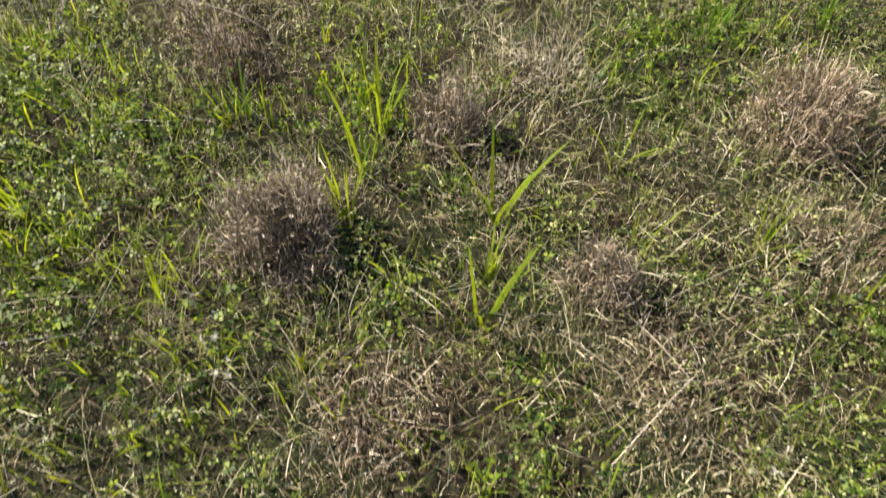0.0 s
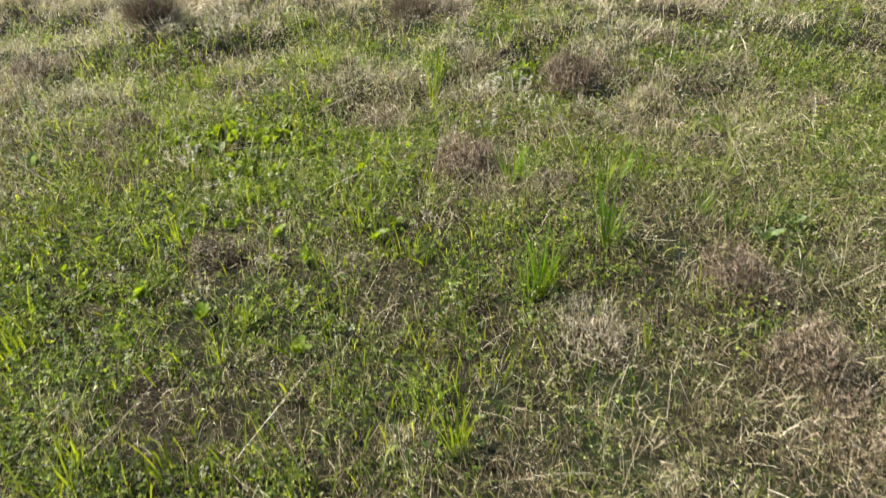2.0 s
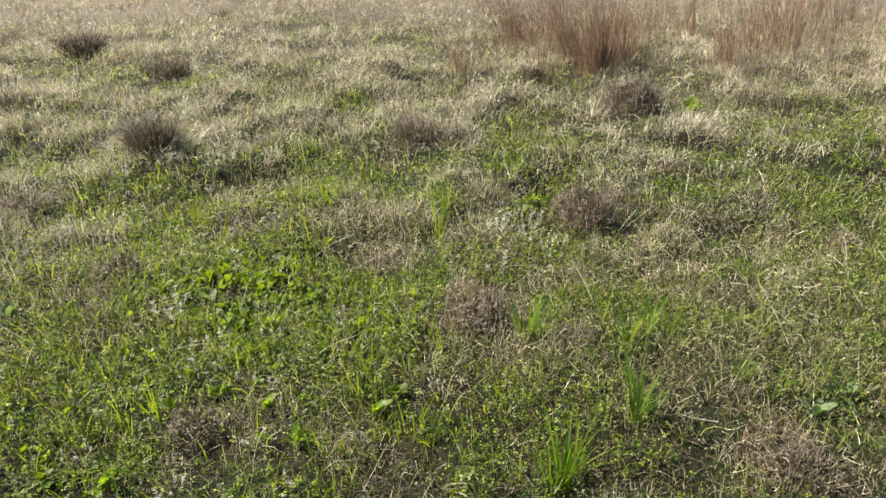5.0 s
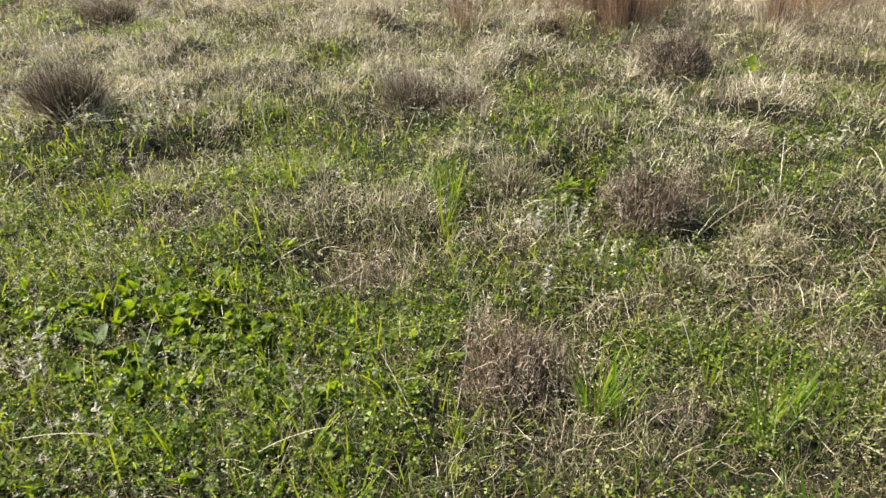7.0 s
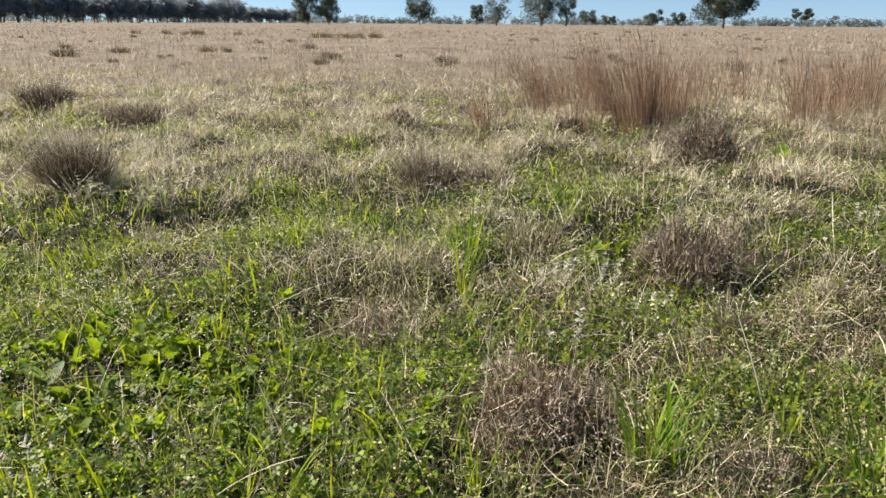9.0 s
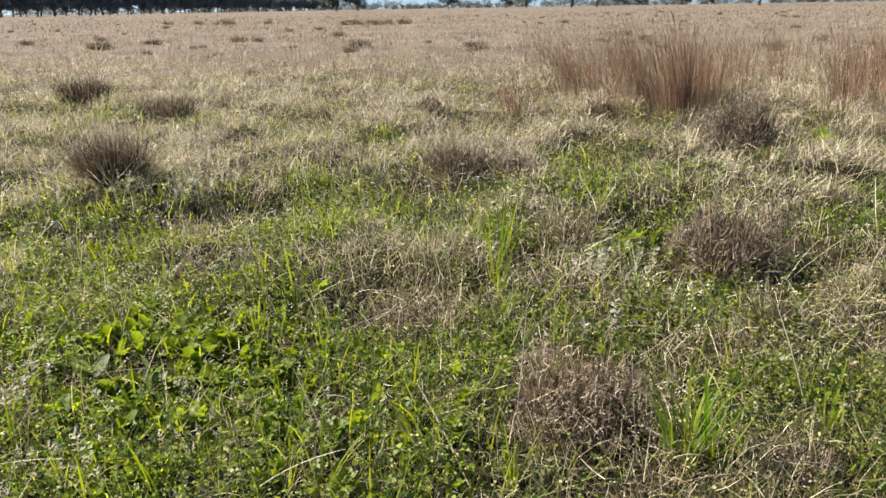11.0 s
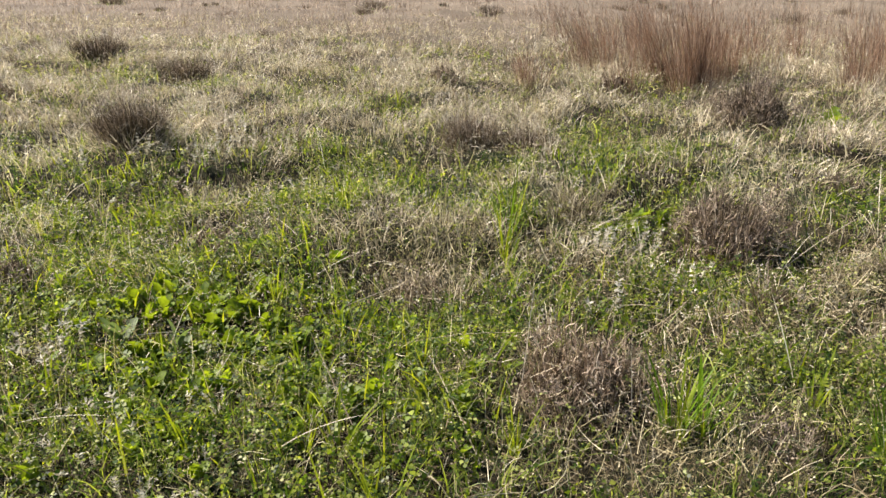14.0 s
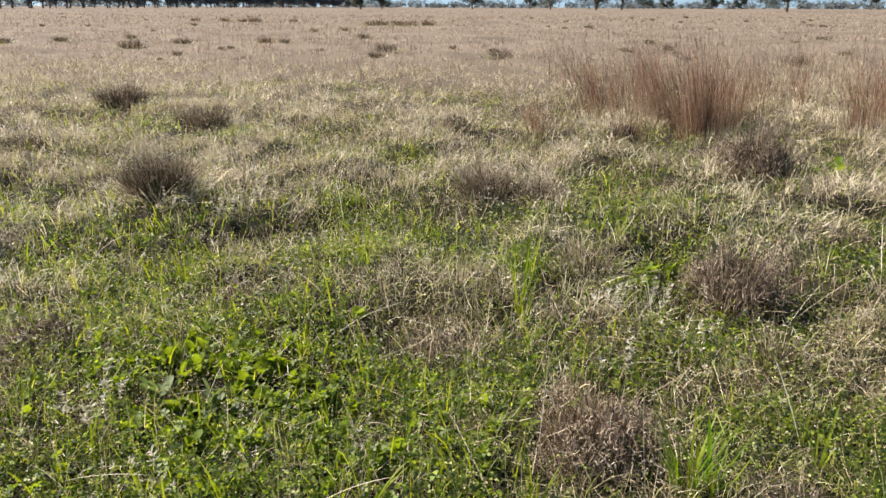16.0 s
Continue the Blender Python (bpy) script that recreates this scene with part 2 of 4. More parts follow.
def blades(p, length, width, az, lean, bend, twist=None, segs=2, taper=0.25):
    """Tapering, bowed strips from the points p: az is the way they lean, lean the tilt at the foot, bend the tilt gained to the tip."""
    k = len(p)
    length, width, az, lean, bend = (np.broadcast_to(np.asarray(a, float), k) for a in (length, width, az, lean, bend))
    twist = rng.uniform(-1.2, 1.2, k) if twist is None else np.broadcast_to(twist, k)
    ca, sa = np.cos(az), np.sin(az)
    at, rows = np.array(p, float), []
    for s in range(segs + 1):
        th = lean + bend * s / segs
        st, ct = np.sin(th), np.cos(th)
        side = np.stack([-sa, ca, 0 * ca], -1) * np.cos(twist)[:, None] + np.stack([ct * ca, ct * sa, -st], -1) * np.sin(twist)[:, None]
        half = side * (width * (1 - (1 - taper) * (s / segs) ** 1.5) / 2)[:, None]
        rows += [at] if s == segs else [at - half, at + half]
        at = at + np.stack([st * ca, st * sa, ct], -1) * (length / segs)[:, None]
    v = np.stack(rows, 1).reshape(-1, 3)
    per = 2 * segs + 1
    o = np.arange(k)[:, None] * per
    faces = [o + np.array([[2 * s, 2 * s + 1, 2 * s + 3, 2 * s + 2]]) for s in range(segs - 1)]
    faces.append(o + np.array([[2 * segs - 2, 2 * segs - 1, 2 * segs]]))
    return v, faces


def leaflets(c, size, normal_tilt, count=3, wide=0.42):
    """Flat little leaves of `count` leaflets round the points c."""
    k = len(c)
    a, t, spin = rng.uniform(0, 2 * np.pi, k), np.abs(rng.normal(0, normal_tilt, k)), rng.uniform(0, 2 * np.pi, k)
    n = np.stack([np.sin(t) * np.cos(a), np.sin(t) * np.sin(a), np.cos(t)], -1)
    u = np.stack([np.cos(t) * np.cos(a), np.cos(t) * np.sin(a), -np.sin(t)], -1)
    w = np.cross(n, u)
    rows = []
    for j in range(count):
        q = (spin + 2 * np.pi * j / count)[:, None]
        d, e = u * np.cos(q) + w * np.sin(q), w * np.cos(q) - u * np.sin(q)
        s = (size * rng.uniform(0.8, 1.15, k))[:, None]
        lift = n * s * 0.18
        rows += [c + d * s * 0.06, c + d * s * 0.6 + e * s * wide + lift, c + d * s, c + d * s * 0.6 - e * s * wide + lift]
    v = np.stack(rows, 1).reshape(-1, 3)
    o = np.arange(k)[:, None] * 4 * count
    return v, [np.concatenate([o + np.array([[4 * j, 4 * j + 1, 4 * j + 2, 4 * j + 3]]) for j in range(count)])]


def tube(points, radii, sides=7):
    """A round, tapering limb along the points."""
    pts, rows = [Vector(q) for q in points], []
    for i, q in enumerate(pts):
        way = (pts[min(i + 1, len(pts) - 1)] - pts[max(i - 1, 0)]).normalized()
        u = way.orthogonal().normalized()
        w = way.cross(u)
        rows += [list(q + (u * math.cos(2 * math.pi * j / sides) + w * math.sin(2 * math.pi * j / sides)) * radii[i]) for j in range(sides)]
    f = [[i * sides + j, i * sides + (j + 1) % sides, (i + 1) * sides + (j + 1) % sides, (i + 1) * sides + j] for i in range(len(pts) - 1) for j in range(sides)]
    return np.array(rows), [np.array(f)]


LATTICE = rng.uniform(0, 1, (64, 64))


def patchy(x, y, scale, shift=0.0):
    """Smooth random values from 0 to 1 that change over `scale` metres."""
    u, v = np.asarray(x) / scale + 17.3 + shift, np.asarray(y) / scale + 9.1 + 1.7 * shift
    i, j = np.floor(u).astype(int), np.floor(v).astype(int)
    f, g = u - i, v - j
    f, g = f * f * (3 - 2 * f), g * g * (3 - 2 * g)
    at = lambda a, b: LATTICE[a % 64, b % 64]
    return (at(i, j) * (1 - f) + at(i + 1, j) * f) * (1 - g) + (at(i, j + 1) * (1 - f) + at(i + 1, j + 1) * f) * g


def mound(x, y):
    """Matted straw hummocks of a hand or two across, 0 between them and 1 on top."""
    u = np.clip((0.6 * patchy(x, y, 0.46, 91) + 0.4 * patchy(x, y, 0.21, 95) - 0.36) / 0.28, 0, 1)
    return u * u * (3 - 2 * u)


def ground_z(x, y):
    """The gently uneven paddock: dips and bumps of a few centimetres."""
    near = 1 / (1 + (np.hypot(x, y) / 40) ** 4)
    rise = 0.075 * np.clip((y - 1.3) / 1.2, 0, 1) * (mound(x, y) - 0.5)
    return near * (0.05 * (patchy(x, y, 0.9) - 0.5) + 0.025 * (patchy(x, y, 0.3, 5) - 0.5) + rise)


# Green spots of the sward: x, y, radius.
GREEN_NEAR = [
    (-0.88, 1.65, 0.28), (-0.81, 1.21, 0.26), (-0.51, 1.10, 0.2), (-0.18, 1.46, 0.12), (-0.05, 1.52, 0.12), (0.62, 2.52, 0.16),
    (0.91, 1.32, 0.14), (-0.08, 1.06, 0.14), (-0.75, -1.74, 0.28), (-0.89, -1.38, 0.25), (-0.04, -1.81, 0.12), (-0.01, -1.5, 0.14),
    (-0.62, -2.15, 0.15), (0.70, -1.13, 0.18), (0.15, -2.32, 0.1), (-0.35, -2.25, 0.16), (1.02, -1.97, 0.1), (-1.2, 0.72, 0.4),
    (-0.17, 0.78, 0.22), (-0.72, 1.75, 0.22), (1.07, 0.27, 0.15), (0.33, 0.55, 0.2), (-0.37, 0.21, 0.2), (-0.24, -2.01, 0.1),
]
GREEN_BETWEEN = [
    (-0.94, -0.74, 0.2), (-0.34, -0.46, 0.15), (0.87, -1.02, 0.17), (-1.23, 0.27, 0.35), (-0.1, -1.37, 0.12), (-0.93, -0.44, 0.22), (-1.04, 0.04, 0.3),
    (-1.05, 0.7, 0.35), (-0.24, -0.84, 0.15), (0.96, -0.45, 0.1), (1.4, 0.7, 0.2), (0.55, 0.55, 0.15),
]
GREEN_FAR = [
    (1.97, 4.38, 0.28), (0.60, 3.48, 0.24), (0.84, 3.5, 0.2), (0.45, 3.05, 0.2), (0.6, 2.45, 0.24), (-0.92, 3.4, 0.24), (-0.64, 3.05, 0.26), (-0.24, 2.75, 0.2),
    (-0.62, 2.55, 0.24), (-1.27, 2.2, 0.25), (0.06, 2.5, 0.16), (1.45, 2.5, 0.24), (-3.05, 5.5, 0.4), (-2.17, 5.3, 0.3), (1.24, 5.4, 0.2), (2.24, 2.7, 0.35),
    (3.1, 4.3, 0.4), (-1.66, 2.6, 0.3), (-2.45, 3.15, 0.35), (-0.72, 4.76, 0.2), (-3.47, 9.62, 0.5), (-0.5, 7.5, 0.5), (-1.8, 8.5, 0.5), (2.74, 3.6, 0.35),
    (-0.8, 1.9, 0.2), (-0.4, 1.5, 0.2), (-0.05, 1.5, 0.14), (0.12, 1.85, 0.16), (1.37, 1.75, 0.18), (-1.1, 1.65, 0.25),
]
# Dry spots: x, y, radius.
DRY = [
    (-0.22, -1.85, 0.17), (0.13, -1.45, 0.13), (1.0, -1.5, 0.24), (0.5, -1.95, 0.2), (0.62, -2.2, 0.22), (0.02, -2.2, 0.16), (0.36, -1.2, 0.15),
    (-0.48, -1.25, 0.14), (0.5, -0.6, 0.35), (1.0, -0.4, 0.3), (0.6, 0.1, 0.16), (1.15, 0.45, 0.25), (0.25, 1.35, 0.18),
    (-0.68, 0.58, 0.14), (-0.97, 2.11, 0.14), (0.32, 2.4, 0.18), (-0.1, 2.0, 0.25), (1.3, 1.7, 0.35), (1.9, 2.0, 0.5), (1.6, 3.2, 0.5),
]
DRY_BETWEEN = [
    (-0.54, -1.05, 0.24), (-0.65, -0.84, 0.18), (0.17, -0.81, 0.28), (0.69, -0.42, 0.22), (0.31, -1.09, 0.16), (1.2, -0.34, 0.28), (0.58, 0.19, 0.22), (1.04, -1.23, 0.19),
    (-0.05, -0.28, 0.12), (1.33, 0.03, 0.27), (-0.49, 0.58, 0.16), (0.02, 0.16, 0.2), (1.08, -0.57, 0.2),
    (-2.3, 2.3, 0.25), (0.5, -1.6, 0.2), (-0.1, 1.9, 0.2), (0.0, 3.6, 0.35), (-1.9, 3.3, 0.3),
]


def greenness(x, y):
    """How far green growth outweighs cured grass at a spot, 0 to 1."""
    g = 0.57 + (0.06 + 0.06 * np.clip(x, -1.5, 1.5)) * np.exp(-(((y - 2.8) / 1.3) ** 4)) + 0.12 * np.clip((x - 0.2) / 0.4, 0, 1) * np.exp(-(((y - 1.35) / 0.6) ** 4)) + 0.45 * (patchy(x, y, 0.7, 2) - 0.5) + 0.75 * (patchy(x, y, 0.2, 7) - 0.5) + 0.5 * (patchy(x, y, 0.09, 13) - 0.5) - 0.035 * np.clip(x, -1.5, 1.5) * (y < 2)
    g = g - 0.075 * np.clip(y - 1.8, 0, 5.5) - 0.05 * np.clip(y - 4, 0, 4) - 0.03 * np.exp(-(((y + 0.3) / 0.9) ** 4))
    for px, py, r in GREEN_NEAR + GREEN_BETWEEN + GREEN_FAR:
        g = g + (0.5 + 0.11 * min(max(py, 0), 6)) * np.exp(-(((x - px) ** 2 + (y - py) ** 2) / r**2) ** 1.5)
    for px, py, r in DRY + DRY_BETWEEN:
        g = g - 0.33 * np.exp(-(((x - px) ** 2 + (y - py) ** 2) / r**2) ** 1.5)
    g = g + 0.12 * np.clip(-0.8 - y, 0, 1) * (x > 0.2)
    g = np.where(y < 1, 0.55 + 0.72 * (g - 0.55), g + (0.28 * (g - 0.5) - 0.4 * (mound(x, y) - 0.45)) * np.clip((y - 1.3) / 1.2, 0, 1))
    return np.clip(g, 0.02, 1)


# Where the larger tussocks and bushes stand: x, y, radius.
STANDS = [(-3.96, 6.6, 0.42), (-2.66, 5.6, 0.42), (-1.87, 3.23, 0.32), (-0.1, 3.55, 0.28), (1.57, 4.3, 0.36), (0.84, 2.2, 0.28), (0.24, 1.28, 0.2), (0.86, 5.25, 0.24), (-0.44, 5.45, 0.22), (-3.45, 4.4, 0.28), (1.5, 5.75, 0.4)]


def open_spots(x, y):
    """False where a tussock or bush keeps the straw down."""
    free = np.ones(len(x), bool)
    for px, py, r in STANDS:
        free &= np.hypot(x - px, y - py) > r * (0.7 + 0.5 * patchy(x, y, 0.12, 19))
    return free


def rank_weeds(x, y):
    """1 where the broad-leaved weeds crowd out the rest, 0 elsewhere."""
    return np.exp(-((((x + 0.80) / 0.30) ** 2 + ((y - 1.50) / 0.26) ** 2) ** 2)) + 0.8 * np.exp(-((((x - 0.62) / 0.24) ** 2 + ((y - 2.42) / 0.16) ** 2) ** 2))


def gaps(x, y):
    """Thin spots of the sward, where one sees down between the plants."""
    return (rng.uniform(0, 1, len(x)) > 0.55 * rank_weeds(x, y)) & (rng.uniform(0, 1, len(x)) < np.clip(np.where(y < 0.7, 0.15, 0.32) + 1.5 * patchy(x, y, 0.11, 31) * (0.35 + 0.85 * patchy(x, y, 0.33, 37)), 0, 1))


def half_width(y):
    return np.maximum(1.05 + 0.3 * (y + 2.5), 0.70 * (y + 1.3) + 0.5) + 0.12 * np.clip(y - 4, 0, None)


def sown(count, y0, y1, fall):
    """Random spots of the strip that the walk overlooks, thinning out with the distance ahead."""
    ys = np.linspace(y0, y1, 4000)
    dens = half_width(ys) / (1 + (np.clip(ys + 0.2, 0, None) / fall) ** 2) * (1 + 0.8 * np.exp(-(((ys - 1.5) / 0.75) ** 4)))
    cum = np.cumsum(dens)
    y = np.interp(rng.uniform(0, cum[-1], count), cum, ys)
    x = rng.uniform(-1, 1, count) * half_width(y) * (1 + 0.6 * rng.beta(1, 8, count))
    y = np.where(y < -2.4, y - rng.exponential(0.25, count), y)
    return x, y


def stuff(name, batches, material, label, category):
    return tagged(new(name, mesh_of(name, batches, material)), label, category, kind="stuff")


def turns(k):
    return rng.uniform(0, 2 * np.pi, k)


# ---- the ground, one sheet to the horizon ----
radii = np.concatenate([np.arange(0, 8, 0.07)[1:], np.geomspace(8, 4500, 70)])
spokes = 240
ang = np.arange(spokes) * 2 * np.pi / spokes
gx, gy = np.outer(radii, np.cos(ang)).ravel(), np.outer(radii, np.sin(ang)).ravel()
gv = np.concatenate([[[0, 0, 0]], np.stack([gx, gy, ground_z(gx, gy)], -1)])
gv[0, 2] = ground_z(0.0, 0.0)
ii, jj = np.meshgrid(np.arange(len(radii) - 1), np.arange(spokes), indexing="ij")
a, b = (1 + ii * spokes + jj).ravel(), (1 + ii * spokes + (jj + 1) % spokes).ravel()
quads = np.stack([a, a + spokes, b + spokes, b], -1)
hub = np.stack([np.zeros(spokes, int), 1 + np.arange(spokes), 1 + (np.arange(spokes) + 1) % spokes], -1)
ground = tagged(new("ground", mesh_of("ground", [(gv, [quads, hub])], SOIL)), "flat dry paddock of brown soil and cured grass", "ground", kind="structure")
for poly in ground.data.polygons:
    poly.use_smooth = True


# ---- the sward: what nobody could count ----
def at_ground(x, y, z=0.0):
    return np.stack([x, y, ground_z(x, y) + z], -1)


def clustered(count, each, y0, y1, fall, radius):
    """Spots in little bunches of `each`, with the way and the vigour that a bunch has in common."""
    cx, cy = sown(count // each, y0, y1, fall)
    k = len(cx)
    way, vigour = np.repeat(turns(k), each), np.repeat(rng.uniform(0.35, 1.5, k), each)
    spread = np.repeat(radius * (1 + 0.25 * np.clip(cy, 0, None)), each)
    return np.repeat(cx, each) + rng.normal(0, 1, k * each) * spread, np.repeat(cy, each) + rng.normal(0, 1, k * each) * spread, way, vigour


def fatter(y):
    """Blades farther off stand for several."""
    return 1 + 0.34 * np.clip(y - 0.9, 0, None)


x, y = sown(42000, -2.9, 9, 2.0)
reach = fatter(y)
litter = blades(at_ground(x, y, rng.uniform(0.003, 0.022, len(x))), rng.uniform(0.03, 0.10, len(x)) * reach**0.5, rng.uniform(0.0015, 0.004, len(x)) * reach, turns(len(x)), rng.uniform(1.25, 1.7, len(x)), rng.normal(0, 0.25, len(x)), segs=2)
stuff("dead_litter", [litter], LITTER, "flattened grey-brown dead grass litter on the soil", "litter")

x, y = sown(62000, -2.9, 2.6, 6.0)
thatch = blades(at_ground(x, y, rng.uniform(-0.005, 0.02, len(x))), rng.uniform(0.02, 0.06, len(x)), rng.uniform(0.0008, 0.0018, len(x)), turns(len(x)), rng.uniform(0.2, 1.5, len(x)), rng.normal(0.2, 1.0, len(x)), segs=2)
stuff("fine_thatch", [thatch], CRUMB, "fine brown thatch of broken stems over the soil", "litter")

# Straw that lies about, and straw that stands in bunches.
x, y = sown(85000, -2.9, 13, 2.2)
keep = (rng.uniform(0, 1, len(x)) > 0.3 + 0.6 * greenness(x, y)) & gaps(x, y)
x, y = x[keep], y[keep]
lying = blades(at_ground(x, y, rng.uniform(0.012, 0.08, len(x))), rng.uniform(0.025, 0.08, len(x)) * rng.choice([1, 1, 1, 1.6], len(x)) * (1 + 0.1 * np.clip(y, 0, 6)), rng.uniform(0.0008, 0.0018, len(x)) * fatter(y), turns(len(x)), rng.uniform(0.8, 1.6, len(x)), rng.normal(0.1, 0.8, len(x)), segs=3)
x, y, way, vigour = clustered(150000, 9, -2.9, 14, 2.1, 0.012)
keep = (rng.uniform(0, 1, len(x)) > 0.12 + 0.64 * greenness(x, y)) & gaps(x, y) & open_spots(x, y)
x, y, way, vigour = x[keep], y[keep], way[keep], vigour[keep]
tall = (1 + 0.08 * np.clip(y - 1.5, 0, 6)) * vigour * (0.5 + 0.95 * patchy(x, y, 0.28, 51))
standing = blades(at_ground(x, y), rng.uniform(0.035, 0.115, len(x)) * tall, rng.uniform(0.0008, 0.0018, len(x)) * fatter(y), way + rng.normal(0, 1.1, len(x)), np.abs(rng.normal(0.55, 0.4, len(x))), rng.normal(1.0, 1.1, len(x)), segs=3)
stuff("dry_grass", [lying, standing], STRAW, "tangled pale straw-coloured dry grass covering the paddock", "grass")

# Combed-over bundles of bleached straw, thickest on the hummocks.
x, y, way, vigour = clustered(185000, 15, -2.9, 10, 4.8, 0.022)
keep = rng.uniform(0, 1, len(x)) < np.clip(0.08 + 0.95 * mound(x, y), 0, 1) * np.clip(1.15 - 1.45 * greenness(x, y), 0, 1) * np.where(y < 0.7, 0.3, np.clip((y - 1.3) / 2.0, 0.12, 1)) * np.clip((10.5 - y) / 4, 0, 1) * open_spots(x, y)
x, y, way, vigour = x[keep], y[keep], way[keep], vigour[keep]
bundle = blades(at_ground(x, y, rng.uniform(0.0, 0.03, len(x))), rng.uniform(0.05, 0.13, len(x)) * np.where(y < 1.2, 0.7, 1.0) * (0.6 + 0.5 * vigour) * (1 + 0.05 * np.clip(y - 2, 0, 6)), rng.uniform(0.0009, 0.0018, len(x)) * fatter(y), way + rng.normal(0, 0.55, len(x)), np.abs(rng.normal(0.45, 0.25, len(x))), rng.normal(1.25, 0.5, len(x)), segs=3)
stuff("bleached_straw_bundles", [bundle], BLEACHED, "combed-over bundles of bleached straw on low hummocks", "straw")

x, y = sown(550, -2.7, 7, 2.5)
arcs = blades(at_ground(x, y, rng.uniform(0.01, 0.05, len(x))), rng.uniform(0.12, 0.34, len(x)), rng.uniform(0.0010, 0.0018, len(x)) * (1 + 0.25 * np.clip(y - 0.4, 0, None)), turns(len(x)), rng.uniform(0.5, 1.45, len(x)), rng.normal(0.25, 0.35, len(x)), segs=6, taper=0.5)
stuff("long_straw", [arcs], PALETWIG, "long thin bleached grass stalks lying across the sward", "straw")

x, y, way, vigour = clustered(85000, 8, -2.5, 12, 3.4, 0.014)
keep = (rng.uniform(0, 1, len(x)) < 0.10 + (0.16 - 0.05 * np.clip(x, -1, 1)) * np.clip(y, 0, 4) * np.clip(1.9 - 0.13 * y, 0.3, 1.25) + 0.2 * (y < 0.2) * (x < 0.5)) & gaps(x, y)
x, y, way, vigour = x[keep], y[keep], way[keep], vigour[keep]
pale = blades(at_ground(x, y), rng.uniform(0.05, 0.13, len(x)) * vigour * (0.5 + 0.95 * patchy(x, y, 0.3, 53)), rng.uniform(0.0010, 0.0021, len(x)) * fatter(y), way + rng.normal(0, 1.1, len(x)), np.abs(rng.normal(0.5, 0.4, len(x))), rng.normal(0.7, 0.8, len(x)), segs=3)
stuff("half_cured_grass", [pale], PALEGRASS, "fine half-cured pale yellow-green grass", "grass")

# Small pale husks and dead leaf crumbs that catch the sun.
x, y = sown(140000, -2.9, 11, 2.4)
keep = (rng.uniform(0, 1, len(x)) > 0.3 + 0.5 * greenness(x, y)) & (rng.uniform(0, 1, len(x)) < 1.5 * patchy(x, y, 0.16, 21) - 0.25)
x, y = x[keep], y[keep]
husk = leaflets(at_ground(x, y, rng.uniform(0.02, 0.10, len(x)) * (1 + 0.14 * np.clip(y - 1, 0, 5))), rng.uniform(0.0022, 0.0055, len(x)) * (1 + 0.35 * np.clip(y - 0.4, 0, None)), 1.0, 2, 0.3)
stuff("dry_husk", [husk], PALETWIG, "small bleached seed husks caught in the grass", "husk")

x, y, way, vigour = clustered(135000, 7, -2.9, 10, 1.9, 0.013)
keep = (rng.uniform(0, 1, len(x)) < greenness(x, y) * 1.05) & gaps(x, y)
x, y, way, vigour = x[keep], y[keep], way[keep], vigour[keep]
green = blades(at_ground(x, y), rng.uniform(0.03, 0.095, len(x)) * vigour, rng.uniform(0.0015, 0.0034, len(x)) * (1 + 0.4 * np.clip(y - 0.4, 0, None)), way + rng.normal(0, 0.9, len(x)), np.abs(rng.normal(0.4, 0.3, len(x))), rng.uniform(0.1, 1.6, len(x)), segs=3)
stuff("green_grass", [green], GRASS, "short fresh green grass growing between the straw", "grass")

x, y, way, vigour = clustered(150000, 9, -2.9, 8, 2.2, 0.026)
keep = (rng.uniform(0, 1, len(x)) < np.clip((greenness(x, y) - 0.38) * 1.35, 0, 1) * np.clip(1.5 - 0.28 * y, 0.35, 1)) & gaps(x, y)
x, y, vigour = x[keep], y[keep], vigour[keep]
clover = leaflets(at_ground(x, y, rng.uniform(0.008, 0.075, len(x)) * vigour), rng.uniform(0.005, 0.014, len(x)) * (1 + 0.14 * np.clip(y - 1.0, 0, None)), 1.05)
stuff("clover", [clover], CLOVER, "low green three-leaved clover in patches", "clover")

x, y, way, vigour = clustered(24000, 4, -2.9, 7, 2.8, 0.022)
keep = rng.uniform(0, 1, len(x)) < np.clip(greenness(x, y) - 0.2 - 0.22 * x, 0, 1) * patchy(x, y, 0.4, 43) * np.where(y < 0.6, 2.2, 1.0)
x, y, way, vigour = x[keep], y[keep], way[keep], vigour[keep]
broad = blades(at_ground(x, y), rng.uniform(0.05, 0.13, len(x)) * np.clip(vigour, 0.6, 1.3), rng.uniform(0.003, 0.006, len(x)) * (1 + 0.12 * np.clip(y, 0, None)), way + rng.normal(0, 1.0, len(x)), np.abs(rng.normal(0.25, 0.25, len(x))), rng.uniform(0.1, 1.1, len(x)), segs=4, taper=0.4)
stuff("bright_grass", [broad], LUSH, "scattered broad yellow-green grass blades standing in the sward", "grass")

x, y, way, vigour = clustered(26000, 5, -2.9, 5, 2.0, 0.03)
keep = rng.uniform(0, 1, len(x)) < np.clip((greenness(x, y) - 0.82) * 2.5, 0, 1)
x, y, vigour = x[keep], y[keep], vigour[keep]
cover = leaflets(at_ground(x, y, rng.uniform(0.02, 0.075, len(x)) * vigour), rng.uniform(0.009, 0.016, len(x)), 0.85, 3, 0.45)
stuff("leafy_weed_cover", [cover], BROAD, "lush low weeds with small bright green lobed leaves", "weeds")

